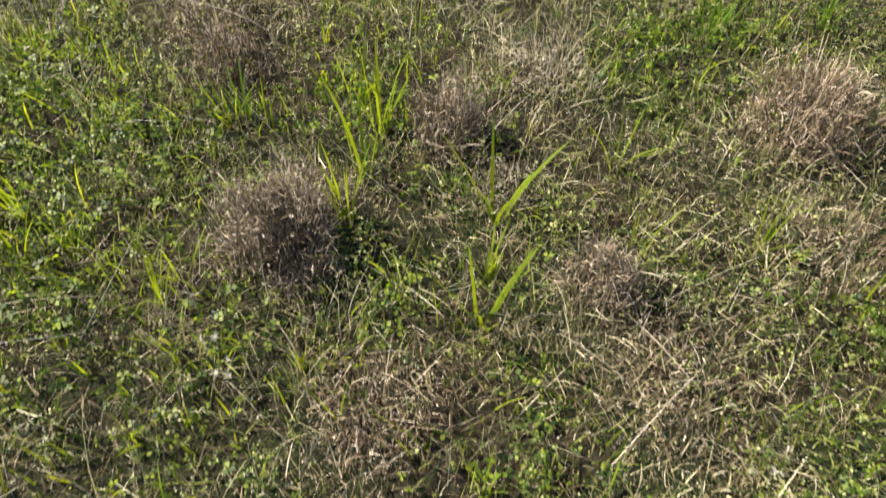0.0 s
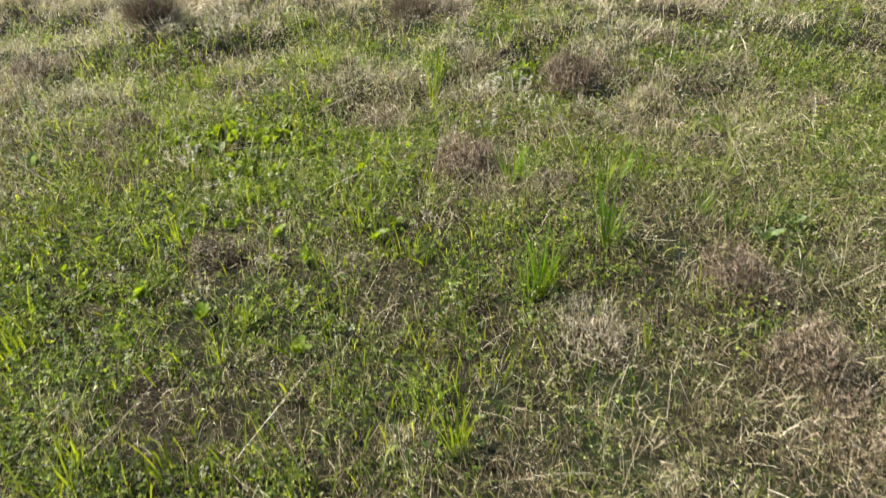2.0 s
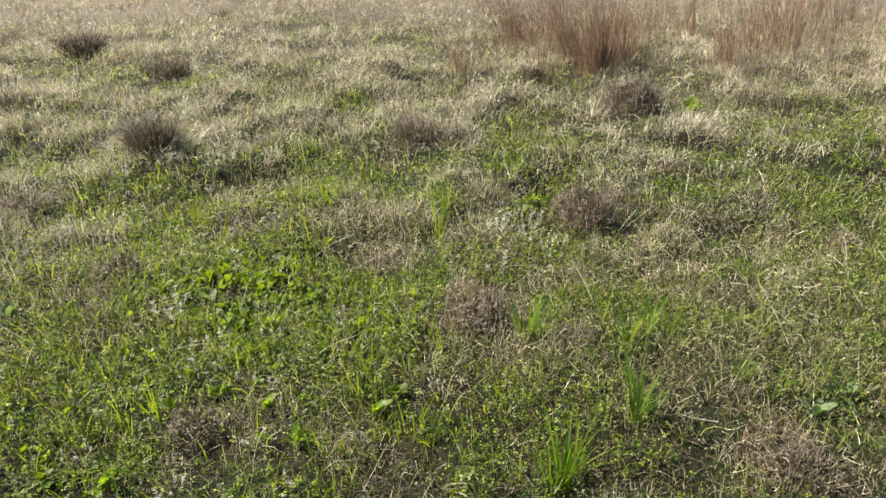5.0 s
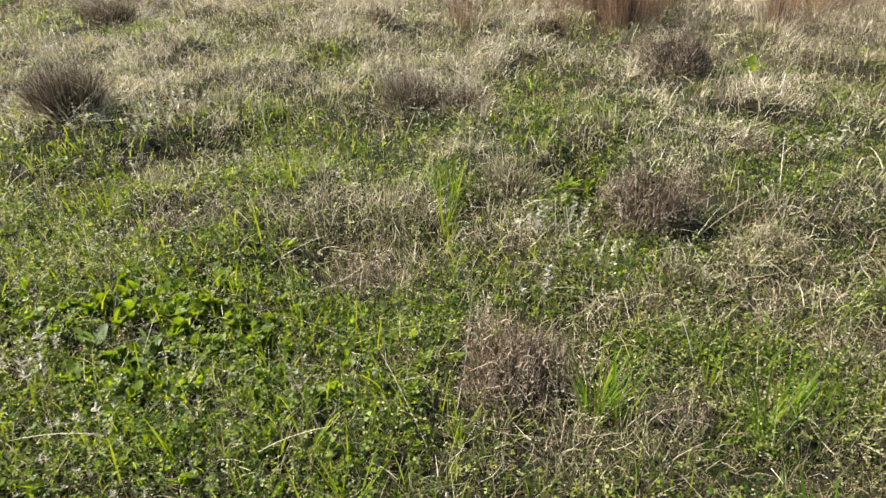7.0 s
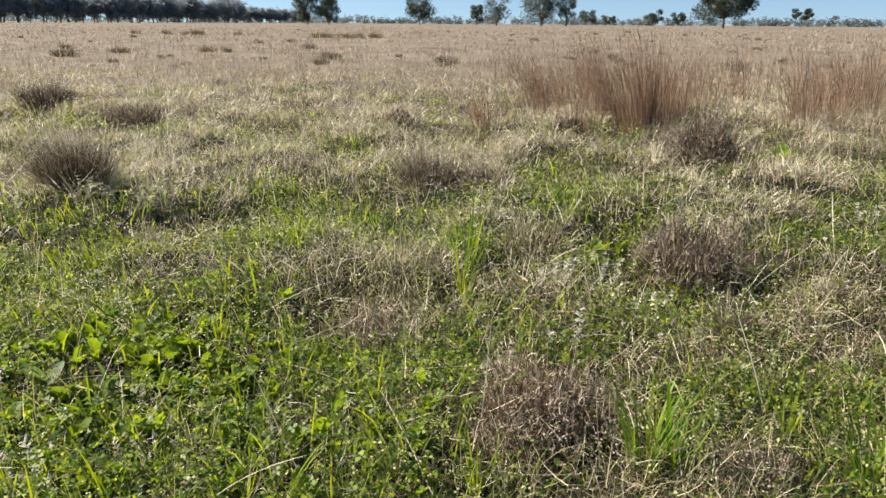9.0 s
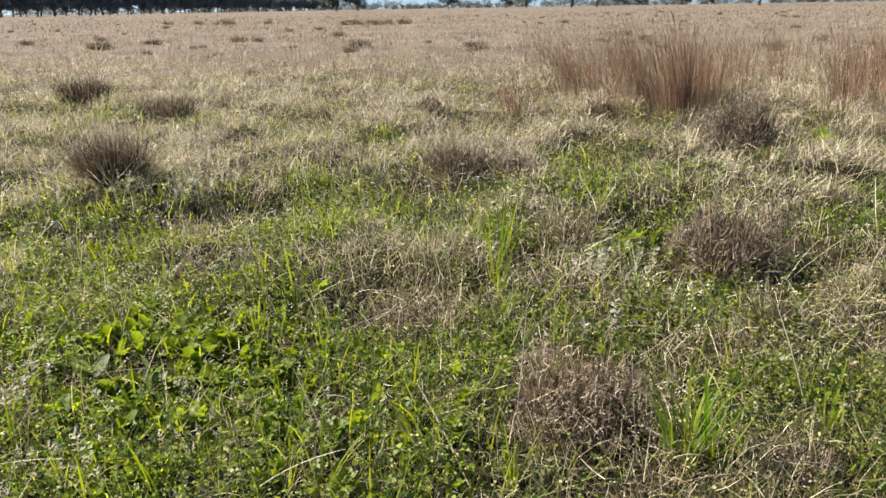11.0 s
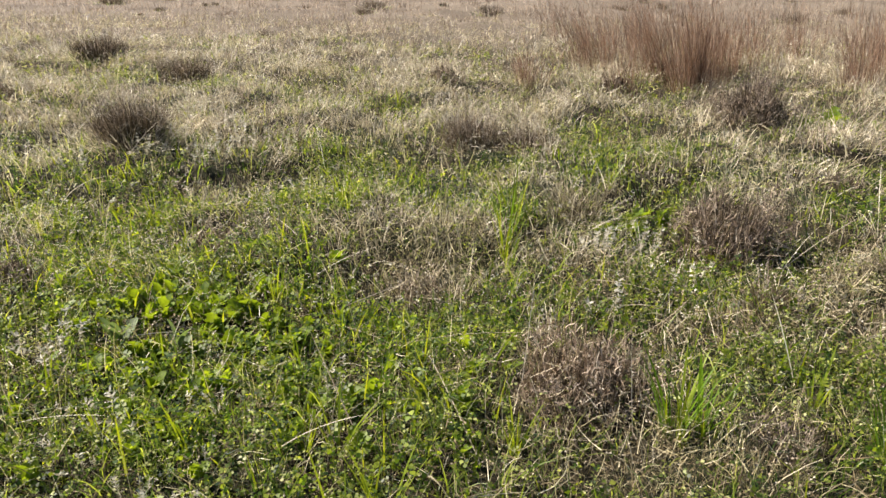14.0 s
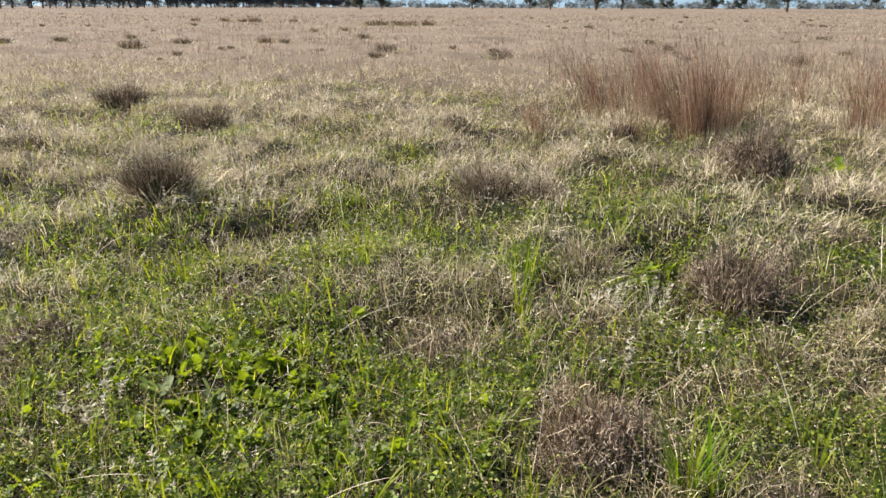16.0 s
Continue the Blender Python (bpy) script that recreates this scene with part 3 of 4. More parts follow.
# Brown crumbly dead weeds and small olive leaves, in patches of a hand's width.
x, y, way, vigour = clustered(125000, 12, -2.9, 9, 2.2, 0.02)
keep = rng.uniform(0, 1, len(x)) < np.clip(2.6 * patchy(x, y, 0.19, 61) - 0.85 - 0.5 * np.clip(greenness(x, y) - 0.7, 0, 1), 0, 1)
x, y, way, vigour = x[keep], y[keep], way[keep], vigour[keep]
far = 1 + 0.32 * np.clip(y - 0.4, 0, None)
crumb = leaflets(at_ground(x, y, rng.uniform(0.01, 0.085, len(x)) * vigour), rng.uniform(0.003, 0.007, len(x)) * far, 1.2, 2, 0.3)
half = len(x) // 2
curls = blades(at_ground(x[:half], y[:half], rng.uniform(0, 0.05, half) * vigour[:half]), rng.uniform(0.015, 0.05, half) * far[:half] ** 0.5, rng.uniform(0.0008, 0.0015, half) * far[:half], turns(half), np.abs(rng.normal(0.6, 0.5, half)), rng.normal(0.2, 1.7, half), segs=3)
stuff("crumbled_weed_mat", [crumb, curls], CRUMB, "low mat of crumbly brown dead weeds and curled twigs", "dead weeds")

x, y, way, vigour = clustered(165000, 12, -2.9, 9, 3.0, 0.022)
keep = rng.uniform(0, 1, len(x)) < np.clip(2.6 * patchy(x, y, 0.17, 71) - np.where(y < 1.3, 0.55, 0.9), 0, 1) * (0.6 + 0.4 * greenness(x, y)) * (1 - 0.7 * rank_weeds(x, y))
x, y, way, vigour = x[keep], y[keep], way[keep], vigour[keep]
olive = leaflets(at_ground(x, y, rng.uniform(0.015, 0.085, len(x)) * vigour), rng.uniform(0.004, 0.009, len(x)) * (1 + 0.3 * np.clip(y - 0.5, 0, None)), 1.0, 2, 0.4)
stuff("olive_leaf_cover", [olive], OLIVE, "small glossy olive-green leaves of low weeds", "weeds")

x, y, way, vigour = clustered(30000, 14, 1.6, 8, 3.6, 0.03)
keep = rng.uniform(0, 1, len(x)) < np.clip(0.6 - 0.3 * x, 0.15, 1) * np.clip(2.4 * patchy(x, y, 0.4, 77) - 0.65, 0, 1)
x, y, vigour = x[keep], y[keep], vigour[keep]
frost = leaflets(at_ground(x, y, rng.uniform(0.03, 0.10, len(x)) * vigour), rng.uniform(0.004, 0.008, len(x)) * (1 + 0.1 * np.clip(y - 0.6, 0, None)), 1.1, 2, 0.35)
stuff("silvery_leaf_cover", [frost], WOOL, "small silvery woolly leaves scattered in the sward", "weeds")

x, y, way, vigour = clustered(190000, 19, 3.4, 220, 9, 0.03)
keep = rng.uniform(0, 1, len(x)) < (0.12 + 1.1 * patchy(x, y, 0.55, 11) * (0.5 + 0.7 * patchy(x, y, 3.5, 15))) * np.where(y < 11, np.clip(1.35 - 1.4 * greenness(x, y), 0, 1) * open_spots(x, y), 1.0)
x, y, way, vigour = x[keep], y[keep], way[keep], vigour[keep]
hillock = vigour * (0.35 + 1.1 * patchy(x, y, 0.5, 4)) * (0.55 + 0.7 * patchy(x, y, 2.2, 6)) * (0.95 - 0.012 * np.clip(y - 10, 0, 20))
paddock = blades(at_ground(x, y), rng.uniform(0.06, 0.20, len(x)) * hillock, rng.uniform(0.0005, 0.0011, len(x)) * (y + 1), turns(len(x)), np.abs(rng.normal(0.6, 0.4, len(x))), rng.normal(0.9, 0.7, len(x)), segs=2)
stuff("paddock_grass", [paddock], PADDOCK, "open stand of cured beige paddock grass", "grass")

# Thin tall wisps that stand over the rest, thickest towards the russet clumps.
x, y, way, vigour = clustered(80000, 12, 3.6, 16, 7, 0.035)
keep = rng.uniform(0, 1, len(x)) < 0.75 * np.clip(0.25 + 0.2 * x, 0.2, 1) * np.clip(2.2 * patchy(x, y, 0.8, 83) - 0.6, 0, 1) * np.clip((y - 3.4) / 3, 0, 1)
x, y, way, vigour = x[keep], y[keep], way[keep], vigour[keep]
wisps = blades(at_ground(x, y), rng.uniform(0.14, 0.36, len(x)) * (1 + 0.55 * np.clip((x - 0.5) / 0.6, 0, 1) * np.clip((y - 4.8) / 1.0, 0, 1)) * np.clip(vigour, 0.6, 1.3), rng.uniform(0.0014, 0.0026, len(x)) * (0.5 + 0.09 * y), np.where(rng.uniform(0, 1, len(x)) < 0.55, np.pi + rng.normal(0, 0.6, len(x)), way + rng.normal(0, 0.8, len(x))), np.abs(rng.normal(0.14, 0.12, len(x))), rng.normal(0.35, 0.35, len(x)), segs=3, taper=0.3)
x, y, way, vigour = clustered(26000, 10, 11, 90, 26, 0.06)
keep = rng.uniform(0, 1, len(x)) < np.clip(1.6 * patchy(x, y, 4.5, 87) - 0.5, 0.06, 0.8)
x, y, way = x[keep], y[keep], way[keep]
beyond = blades(at_ground(x, y), rng.uniform(0.10, 0.26, len(x)), rng.uniform(0.0004, 0.0008, len(x)) * y, way + rng.normal(0, 1.0, len(x)), np.abs(rng.normal(0.2, 0.2, len(x))), rng.normal(0.3, 0.4, len(x)), segs=2, taper=0.3)
stuff("wispy_tall_grass", [wisps, beyond], WISP, "thin wispy beige-brown grass stems standing over the paddock", "grass")


# The sward goes on to both sides and behind, coarser there.
def outlying(count):
    r, a = np.sqrt(rng.uniform(0, 1, count)) * 9.5, turns(count)
    x, y = np.repeat(r * np.cos(a), 6), np.repeat(r * np.sin(a) + 1.5, 6)
    x, y = x + rng.normal(0, 0.035, len(x)), y + rng.normal(0, 0.035, len(x))
    outside = (np.abs(x) > half_width(y) - 0.05) | (y < -2.75)
    return x[outside], y[outside]


x, y = outlying(15000)
keep = rng.uniform(0, 1, len(x)) > 0.2 + 0.5 * patchy(x, y, 0.7, 2)
x, y = x[keep], y[keep]
outer = blades(at_ground(x, y), rng.uniform(0.08, 0.22, len(x)), rng.uniform(0.006, 0.014, len(x)), turns(len(x)), np.abs(rng.normal(0.8, 0.4, len(x))), rng.normal(0.8, 0.6, len(x)), segs=2)
stuff("outlying_dry_grass", [outer], STRAW, "coarse pale straw grass of the wider paddock", "grass")
x, y = outlying(9000)
keep = rng.uniform(0, 1, len(x)) < 1.3 * patchy(x, y, 0.7, 2) - 0.1
x, y = x[keep], y[keep]
outer = leaflets(at_ground(x, y, rng.uniform(0.01, 0.07, len(x))), rng.uniform(0.025, 0.05, len(x)), 0.9, 2)
stuff("outlying_clover", [outer], CLOVER, "green clover and weeds of the wider paddock", "clover")


# ---- tussocks, dead weeds and tall clumps ----
def dome(k, r, h, hollow=0.3):
    """Random points in a flat-bottomed dome, more of them towards its outside."""
    a, q, e = turns(k), rng.uniform(hollow**3, 1, k) ** (1 / 3), np.arcsin(rng.uniform(0, 1, k))
    return np.stack([np.cos(a) * np.cos(e) * q * r, np.sin(a) * np.cos(e) * q * r, np.sin(e) * q * h], -1), a


def disc(k, r):
    a, q = turns(k), np.sqrt(rng.uniform(0, 1, k)) * r
    return np.stack([np.cos(a) * q, np.sin(a) * q, np.full(k, -0.02)], -1), a, q / r


def thing(name, x, y, label, category, group=""):
    ob = new(name)
    ob.location = (x, y, float(ground_z(x, y)))
    ob.empty_display_size = 0.05
    return tagged(ob, label, category, group)


def tussock(x, y, r, h, material=None, count=900, label="", thin=0.0014, core=1.8):
    """A fountain of fine stems in leaning bunches, paler and longer outside, over a matted core coloured dark as shade.
    """
    ob = thing("grass_tussock", x, y, label or "dense weathered brown grass tussock with a dark base", "tussock", "tussocks in the paddock")
    n = int(rng.integers(9, 15))
    ba, bq, tip = turns(n), np.sqrt(rng.uniform(0, 1, n)), rng.uniform(0.6, 1.15, n)
    own = rng.integers(0, n, count)
    p = np.stack([np.cos(ba) * bq * r * 0.5, np.sin(ba) * bq * r * 0.5, 0 * bq - 0.02], -1)[own] + rng.normal(0, r * 0.15, (count, 3)) * (1, 1, 0)
    high = h * tip[own] * rng.uniform(0.35, 1.15, count)
    part("stem_mass", [blades(p, high, thin * rng.uniform(0.6, 1.4, count), np.where(rng.uniform(0, 1, count) < 0.3, np.pi + rng.normal(0, 0.5, count), ba[own] + rng.normal(0, 0.9, count)), np.abs(0.06 + 0.35 * bq[own] + rng.normal(0, 0.22, count)), rng.normal(0.6, 0.5, count), segs=3)], material or TUFT, ob, kind="stuff")
    # matted dead stems, their dark colour standing for shade within the tussock
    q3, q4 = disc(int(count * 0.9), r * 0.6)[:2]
    part("dead_shade_core", [blades(q3, rng.uniform(0.3, 0.85, len(q3)) * h, thin * core, q4, rng.uniform(0, 0.5, len(q3)), rng.normal(0.3, 0.5, len(q3)), segs=2)], LITTER, ob, "matted dead core, coloured dark as inner shade", kind="stuff")
    k = count // 4
    p, a, q = disc(k, r * 1.15)
    part("dead_skirt", [blades(p + (0, 0, 0.02), rng.uniform(0.4, 1.0, k) * h, thin * rng.uniform(0.6, 1.3, k), a + rng.normal(0, 0.8, k), 0.25 + 0.6 * q + np.abs(rng.normal(0, 0.2, k)), rng.normal(0.8, 0.5, k), segs=3)], BLEACHED, ob, "bleached straw skirt", kind="stuff")
    k = count // 6
    p, a = dome(k, r * 0.9, h * 0.95, 0.6)
    part("wispy_top", [blades(p, rng.uniform(0.15, 0.45, k) * h, thin * rng.uniform(0.6, 1.1, k), turns(k), rng.uniform(0.1, 1.2, k), rng.normal(0.4, 0.9, k), segs=3)], PALETWIG, ob, "bleached wispy tips", kind="stuff")
    k = count // 9
    p, a, q = disc(k, r * 1.2)
    part("green_growth", [blades(p, rng.uniform(0.25, 0.5, k) * h, thin * 1.6, a, 0.2 + 0.4 * q, rng.uniform(0.2, 0.8, k), segs=2)], GRASS, ob, "fresh green shoots at the foot", kind="stuff")
    return ob


def dead_weed(x, y, r, h, material=None, count=1500, label="", thin=0.0013):
    ob = thing("dead_weed_bush", x, y, label or "low dead weed bush of tangled mauve-brown twigs", "dead weed", "dead weeds in the paddock")
    material = material or MAUVE
    k = max(12, count // 25)
    p, a, q = disc(k, r * 0.35)
    part("stem_mass", [blades(p, np.hypot(r, h) * rng.uniform(0.6, 1.0, k), thin * 2, a, rng.uniform(0.1, 1.1, k), rng.uniform(-0.2, 0.5, k), segs=4)], material, ob, kind="stuff")
    count = int(count * 1.3)
    p, a = dome(count, r, h, 0.1)
    p[:, :2] *= (1 + 0.25 * np.sin(3 * a + x * 9))[:, None]
    p[:, 2] *= 0.3 + 1.05 * patchy(p[:, 0] + x, p[:, 1] + y, 0.4 * r, 3)
    part("twig_tangle", [blades(p, rng.uniform(0.08, 0.32, count) * min(max(r, h), 0.14 + 0.4 * h), thin * 1.35 * rng.uniform(0.6, 1.5, count), turns(count), np.abs(rng.normal(0.7, 0.6, count)), rng.normal(0.1, 1.9, count), segs=4)], material, ob, kind="stuff")
    # dark strips fill the bush and paint the shade between its twigs
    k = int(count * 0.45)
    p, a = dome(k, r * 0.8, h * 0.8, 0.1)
    part("dead_shade_core", [blades(p * (1, 1, 0.8), rng.uniform(0.12, 0.36, k) * min(r, h), thin * 2.8, turns(k), rng.uniform(0, 1.5, k), rng.normal(0, 1.5, k), segs=2)], LITTER, ob, "tangled dead heart, coloured dark as inner shade", kind="stuff")
    k = count // 9
    p, a = dome(k, r, h * 1.05, 0.6)
    part("husk_cover", [leaflets(p, thin * rng.uniform(1.8, 3.6, k), 1.0, 2)], PALETWIG, ob, "pale dry husks", kind="stuff")
    return ob


def tall_clump(x, y, r, h, count=200, lean_x=0.0, fan=0.11):
    """Upright, close-set stems that fan out from a narrower foot; lean_x bows the whole clump sideways."""
    ob = thing("tall_grass_clump", x, y, "tall upright russet-brown dry grass clump with feathery tops", "tall grass", "tall russet grass")
    bunch = rng.normal(0, r * 0.6, (max(6, count // 22), 2))
    own = rng.integers(0, len(bunch), count)
    p = np.concatenate([0.75 * bunch[own] + rng.normal(0, 0.028, (count, 2)), np.full((count, 1), -0.02)], 1)
    tip = rng.uniform(0.6, 1.1, len(bunch))
    high = h * tip[own] * np.clip(rng.normal(0.84, 0.2, count), 0.25, 1.15)
    push = bunch[own] / max(r, 0.01) * fan + rng.normal(0, 0.09, (count, 2)) + (lean_x - 0.1, 0)
    az, lean = np.arctan2(push[:, 1], push[:, 0]), np.hypot(push[:, 0], push[:, 1])
    bow = np.abs(rng.normal(0.14, 0.14, count))
    part("stem_mass", [blades(p, high, rng.uniform(0.0018, 0.0036, count), az, lean, bow, segs=4, taper=0.3)], RUST, ob, kind="stuff")
    mid = lean + bow / 2
    end = p + np.stack([np.cos(az) * np.sin(mid), np.sin(az) * np.sin(mid), np.cos(mid)], -1) * (high * 0.86)[:, None]
    k = count // 2
    part("feathery_top", [blades(end[:k], rng.uniform(0.05, 0.13, k), rng.uniform(0.0025, 0.0055, k), az[:k], (lean + bow)[:k], rng.uniform(0, 0.6, k), segs=2)], RUST, ob, "feathery russet seed heads", kind="stuff")
    k = count // 2
    p, a, q = disc(k, r * 1.1)
    part("dead_skirt", [blades(p, rng.uniform(0.10, 0.26, k), rng.uniform(0.0025, 0.005, k), a, rng.uniform(0.1, 0.8, k), rng.uniform(0, 0.9, k), segs=2)], STRAW, ob, "bent straw at the foot", kind="stuff")
    return ob


tussock(-3.96, 6.72, 0.33, 0.40, count=1500, thin=0.0028, label="round dark grey-brown tussock with sunlit fuzzy top")
tussock(-2.66, 5.75, 0.32, 0.31, count=1800, thin=0.0025, label="low spreading grey-brown tussock")
tussock(-1.87, 3.33, 0.22, 0.33, count=1700, thin=0.0022, label="bushy brown tussock with dark shaded base")
tussock(-0.10, 3.64, 0.20, 0.26, count=2200, thin=0.0022, label="short brown tussock with bleached tips")
tussock(0.18, 3.54, 0.15, 0.2, count=1000, thin=0.0022)
dead_weed(-0.44, 5.55, 0.14, 0.2, count=600, thin=0.0024, label="small greyish-mauve dead weed")
dead_weed(0.86, 5.4, 0.15, 0.24, count=700, thin=0.0024, label="small dark brown dead weed beside tall grass")
dead_weed(1.57, 4.4, 0.27, 0.38, MAUVE, count=3000, thin=0.002, label="large rounded dead weed bush of grey-brown twigs")
dead_weed(0.84, 2.27, 0.20, 0.30, count=3000, thin=0.0015, label="rounded dead weed bush of mauve-brown twigs")
dead_weed(0.24, 1.28, 0.175, 0.15, CURLY, 2300, label="low tangled dead weed bush with pale husks")
tussock(0.81, 1.75, 0.09, 0.19, MAUVE, 260, "sparse upright grey-green dead grass tuft", 0.0016)
dead_weed(0.62, 1.09, 0.09, 0.06, GREYTUFT, 600)
dead_weed(-0.97, 2.11, 0.11, 0.09, count=700, thin=0.0015)
tussock(0.32, 2.5, 0.15, 0.2, STRAW, 500, "loose pale straw tuft leaning over", 0.0016)
tussock(-3.45, 4.46, 0.24, 0.18, count=700, thin=0.0022)
tussock(-1.11, 3.45, 0.15, 0.15, count=600, thin=0.0018)
tussock(2.6, 3.8, 0.15, 0.15, count=600, thin=0.002)
dead_weed(1.16, 0.37, 0.15, 0.13, count=1300, label="low dead weed bush with pale twigs", material=MAUVE)
dead_weed(-0.7, 0.56, 0.12, 0.10, count=900)
dead_weed(-2.22, 2.32, 0.2, 0.13, count=900, thin=0.0018)
dead_weed(-1.39, 1.61, 0.14, 0.12, count=800, thin=0.0016, label="greyish dead weed lying low in the grass")
dead_weed(-0.225, -1.83, 0.155, 0.23, MAUVE, 2200, label="bushy mauve-brown dead weed with fine upright twigs")
dead_weed(0.12, -1.45, 0.105, 0.185, count=1200, label="grey-mauve dead weed bush with fine twigs")
dead_weed(1.02, -1.36, 0.2, 0.19, CURLY, 1700, label="reddish-brown dead weed bush with fine twigs")
dead_weed(1.0, -1.75, 0.19, 0.07, CURLY, 420, "sprawling bleached dead weed stems")
dead_weed(0.46, -1.9, 0.10, 0.19, MAUVE, 800, "upright sparse grey dead weed")
dead_weed(0.65, -2.26, 0.2, 0.06, STRAW, 300, "sprawling bleached dead weed stems")
dead_weed(0.02, -2.19, 0.15, 0.08, CURLY, 800)
dead_weed(0.6, -2.08, 0.17, 0.06, CURLY, 350, "sprawling bleached dead weed stems")
dead_weed(-0.48, -1.25, 0.13, 0.11, MAUVE, 900)
dead_weed(0.36, -1.2, 0.15, 0.06, PALETWIG, 400, "sprawling bleached dead weed stems")
dead_weed(1.21, -0.01, 0.15, 0.16, MAUVE, 1200, "reddish-brown dead weed bush with fine twigs")
dead_weed(0.6, 0.11, 0.12, 0.10, PALETWIG, 380, "bleached dead weed with upright pale stems")
dead_weed(1.13, 0.48, 0.15, 0.10, MAUVE, 900)
dead_weed(0.21, 1.17, 0.10, 0.12, MAUVE, 700)
dead_weed(-0.56, -1.05, 0.19, 0.09, CURLY, 900, "low sprawling pale brown dead weed")
dead_weed(-0.66, -0.85, 0.17, 0.07, PALETWIG, 420, "sprawling bleached dead weed stems")
dead_weed(0.2, -0.8, 0.2, 0.06, GREYTUFT, 800, "flat dark brown dead weed mat")
dead_weed(1.2, -0.34, 0.2, 0.08, MAUVE, 800)
dead_weed(0.58, 0.19, 0.15, 0.08, PALETWIG, 380, "sprawling bleached dead weed stems")

# Small dead weeds and loose straw knots all over the sward.
small_kinds = [dead_weed(0.75, -0.9, 0.09, 0.07, PALETWIG, 320, thin=0.0009, label="small knot of bleached dead stems"), dead_weed(-0.15, -1.05, 0.09, 0.08, MAUVE, 380, thin=0.001, label="small brown dead weed in the grass"), dead_weed(1.3, -0.6, 0.10, 0.07, STRAW, 360, thin=0.0009, label="small loose knot of straw"), dead_weed(0.2, -0.7, 0.08, 0.10, MAUVE, 320, thin=0.001, label="small brown dead weed in the grass")]
for spot in range(170):
    wx, wy = (float(c[0]) for c in sown(1, -2.6, 7, 3.2))
    if rng.uniform() > 0.25 + float(greenness(wx, wy)):
        size = rng.uniform(0.6, 1.25) * (1 + 0.12 * max(0, wy))
        copy_thing(small_kinds[spot % 4], pose(wx, wy, float(ground_z(wx, wy)), 0, 0, rng.uniform(0, 360)) @ Matrix.Scale(size, 4))

# Tall clumps: x, y, radius, height, stems, lean.
MAIN_CLUMPS = [
    (1.53, 5.92, 0.12, 0.82, 230, -0.02), (1.66, 5.98, 0.13, 0.9, 270, 0.02), (1.36, 6.35, 0.13, 0.86, 220, -0.16), (1.5, 6.3, 0.14, 0.8, 200, -0.08),
    (1.78, 6.25, 0.14, 0.84, 230, 0.04), (1.6, 6.5, 0.2, 0.78, 200, -0.05), (1.95, 6.4, 0.18, 0.68, 170, 0.08), (0.95, 7.4, 0.15, 0.72, 260, -0.18),
    (1.05, 7.3, 0.15, 0.66, 230, -0.06), (0.8, 7.6, 0.15, 0.64, 200, -0.2), (1.15, 7.5, 0.2, 0.68, 180, 0.0), (1.22, 6.9, 0.2, 0.62, 240, 0.0),
    (0.97, 5.35, 0.09, 0.5, 130, 0.02), (0.22, 5.75, 0.15, 0.34, 240, 0.0),
]
SIDE_CLUMPS = [
    (2.78, 5.75, 0.15, 0.66, 240, 0.0), (2.9, 6.0, 0.22, 0.6, 160, 0.03), (3.5, 6.7, 0.24, 0.64, 260, 0.0), (3.75, 6.6, 0.2, 0.66, 260, 0.03),
    (4.1, 7.4, 0.3, 0.62, 220, 0.0), (2.4, 7.2, 0.3, 0.6, 200, 0.0), (3.1, 7.9, 0.3, 0.6, 180, 0.0), (2.1, 6.8, 0.25, 0.6, 180, 0.0),
    (5.2, 8.2, 0.4, 0.55, 200, 0.0),
]
for cx, cy, r, h, count, lean_x in MAIN_CLUMPS + SIDE_CLUMPS:
    tall_clump(cx, cy, r * 0.9, h, int(count * 0.9), lean_x)
for spot in range(24):
    tall_clump(rng.uniform(0.6, 6.0), rng.uniform(6.2, 11), rng.uniform(0.3, 0.55), rng.uniform(0.35, 0.58), 70)

# Tussocks scattered over the open paddock.
far_kinds = [tussock(-9.92, 17.9, 0.5, 0.36, count=330, thin=0.008, core=1.0), tussock(-9.4, 19.8, 0.35, 0.3, count=260, thin=0.008, core=1.0), tussock(-7.0, 19.9, 0.36, 0.3, RUST, 260, "low russet tussock out in the paddock", 0.008, core=1.0)]
for spot in range(110):
    ty = 9.5 + 75 * rng.uniform() ** 1.5
    tx = rng.uniform(-1, 1) * (half_width(ty) + 1)
    if 0 < tx < 5 and ty < 12:
        continue
    copy_thing(far_kinds[spot % 3], pose(tx, ty, 0, 0, 0, rng.uniform(0, 360)) @ Matrix.Scale(rng.uniform(0.35, 0.8) * (0.6 if ty < 14 else 1), 4))

for spot in range(14):
    sx, sy = (-8.0, 42.0) if spot < 7 else (-18.0, 49.0)
    copy_thing(far_kinds[2], pose(sx + rng.normal(0, 1.6), sy + rng.normal(0, 0.6), 0, 0, 0, rng.uniform(0, 360)) @ Matrix.Scale(rng.uniform(1.1, 1.7), 4))

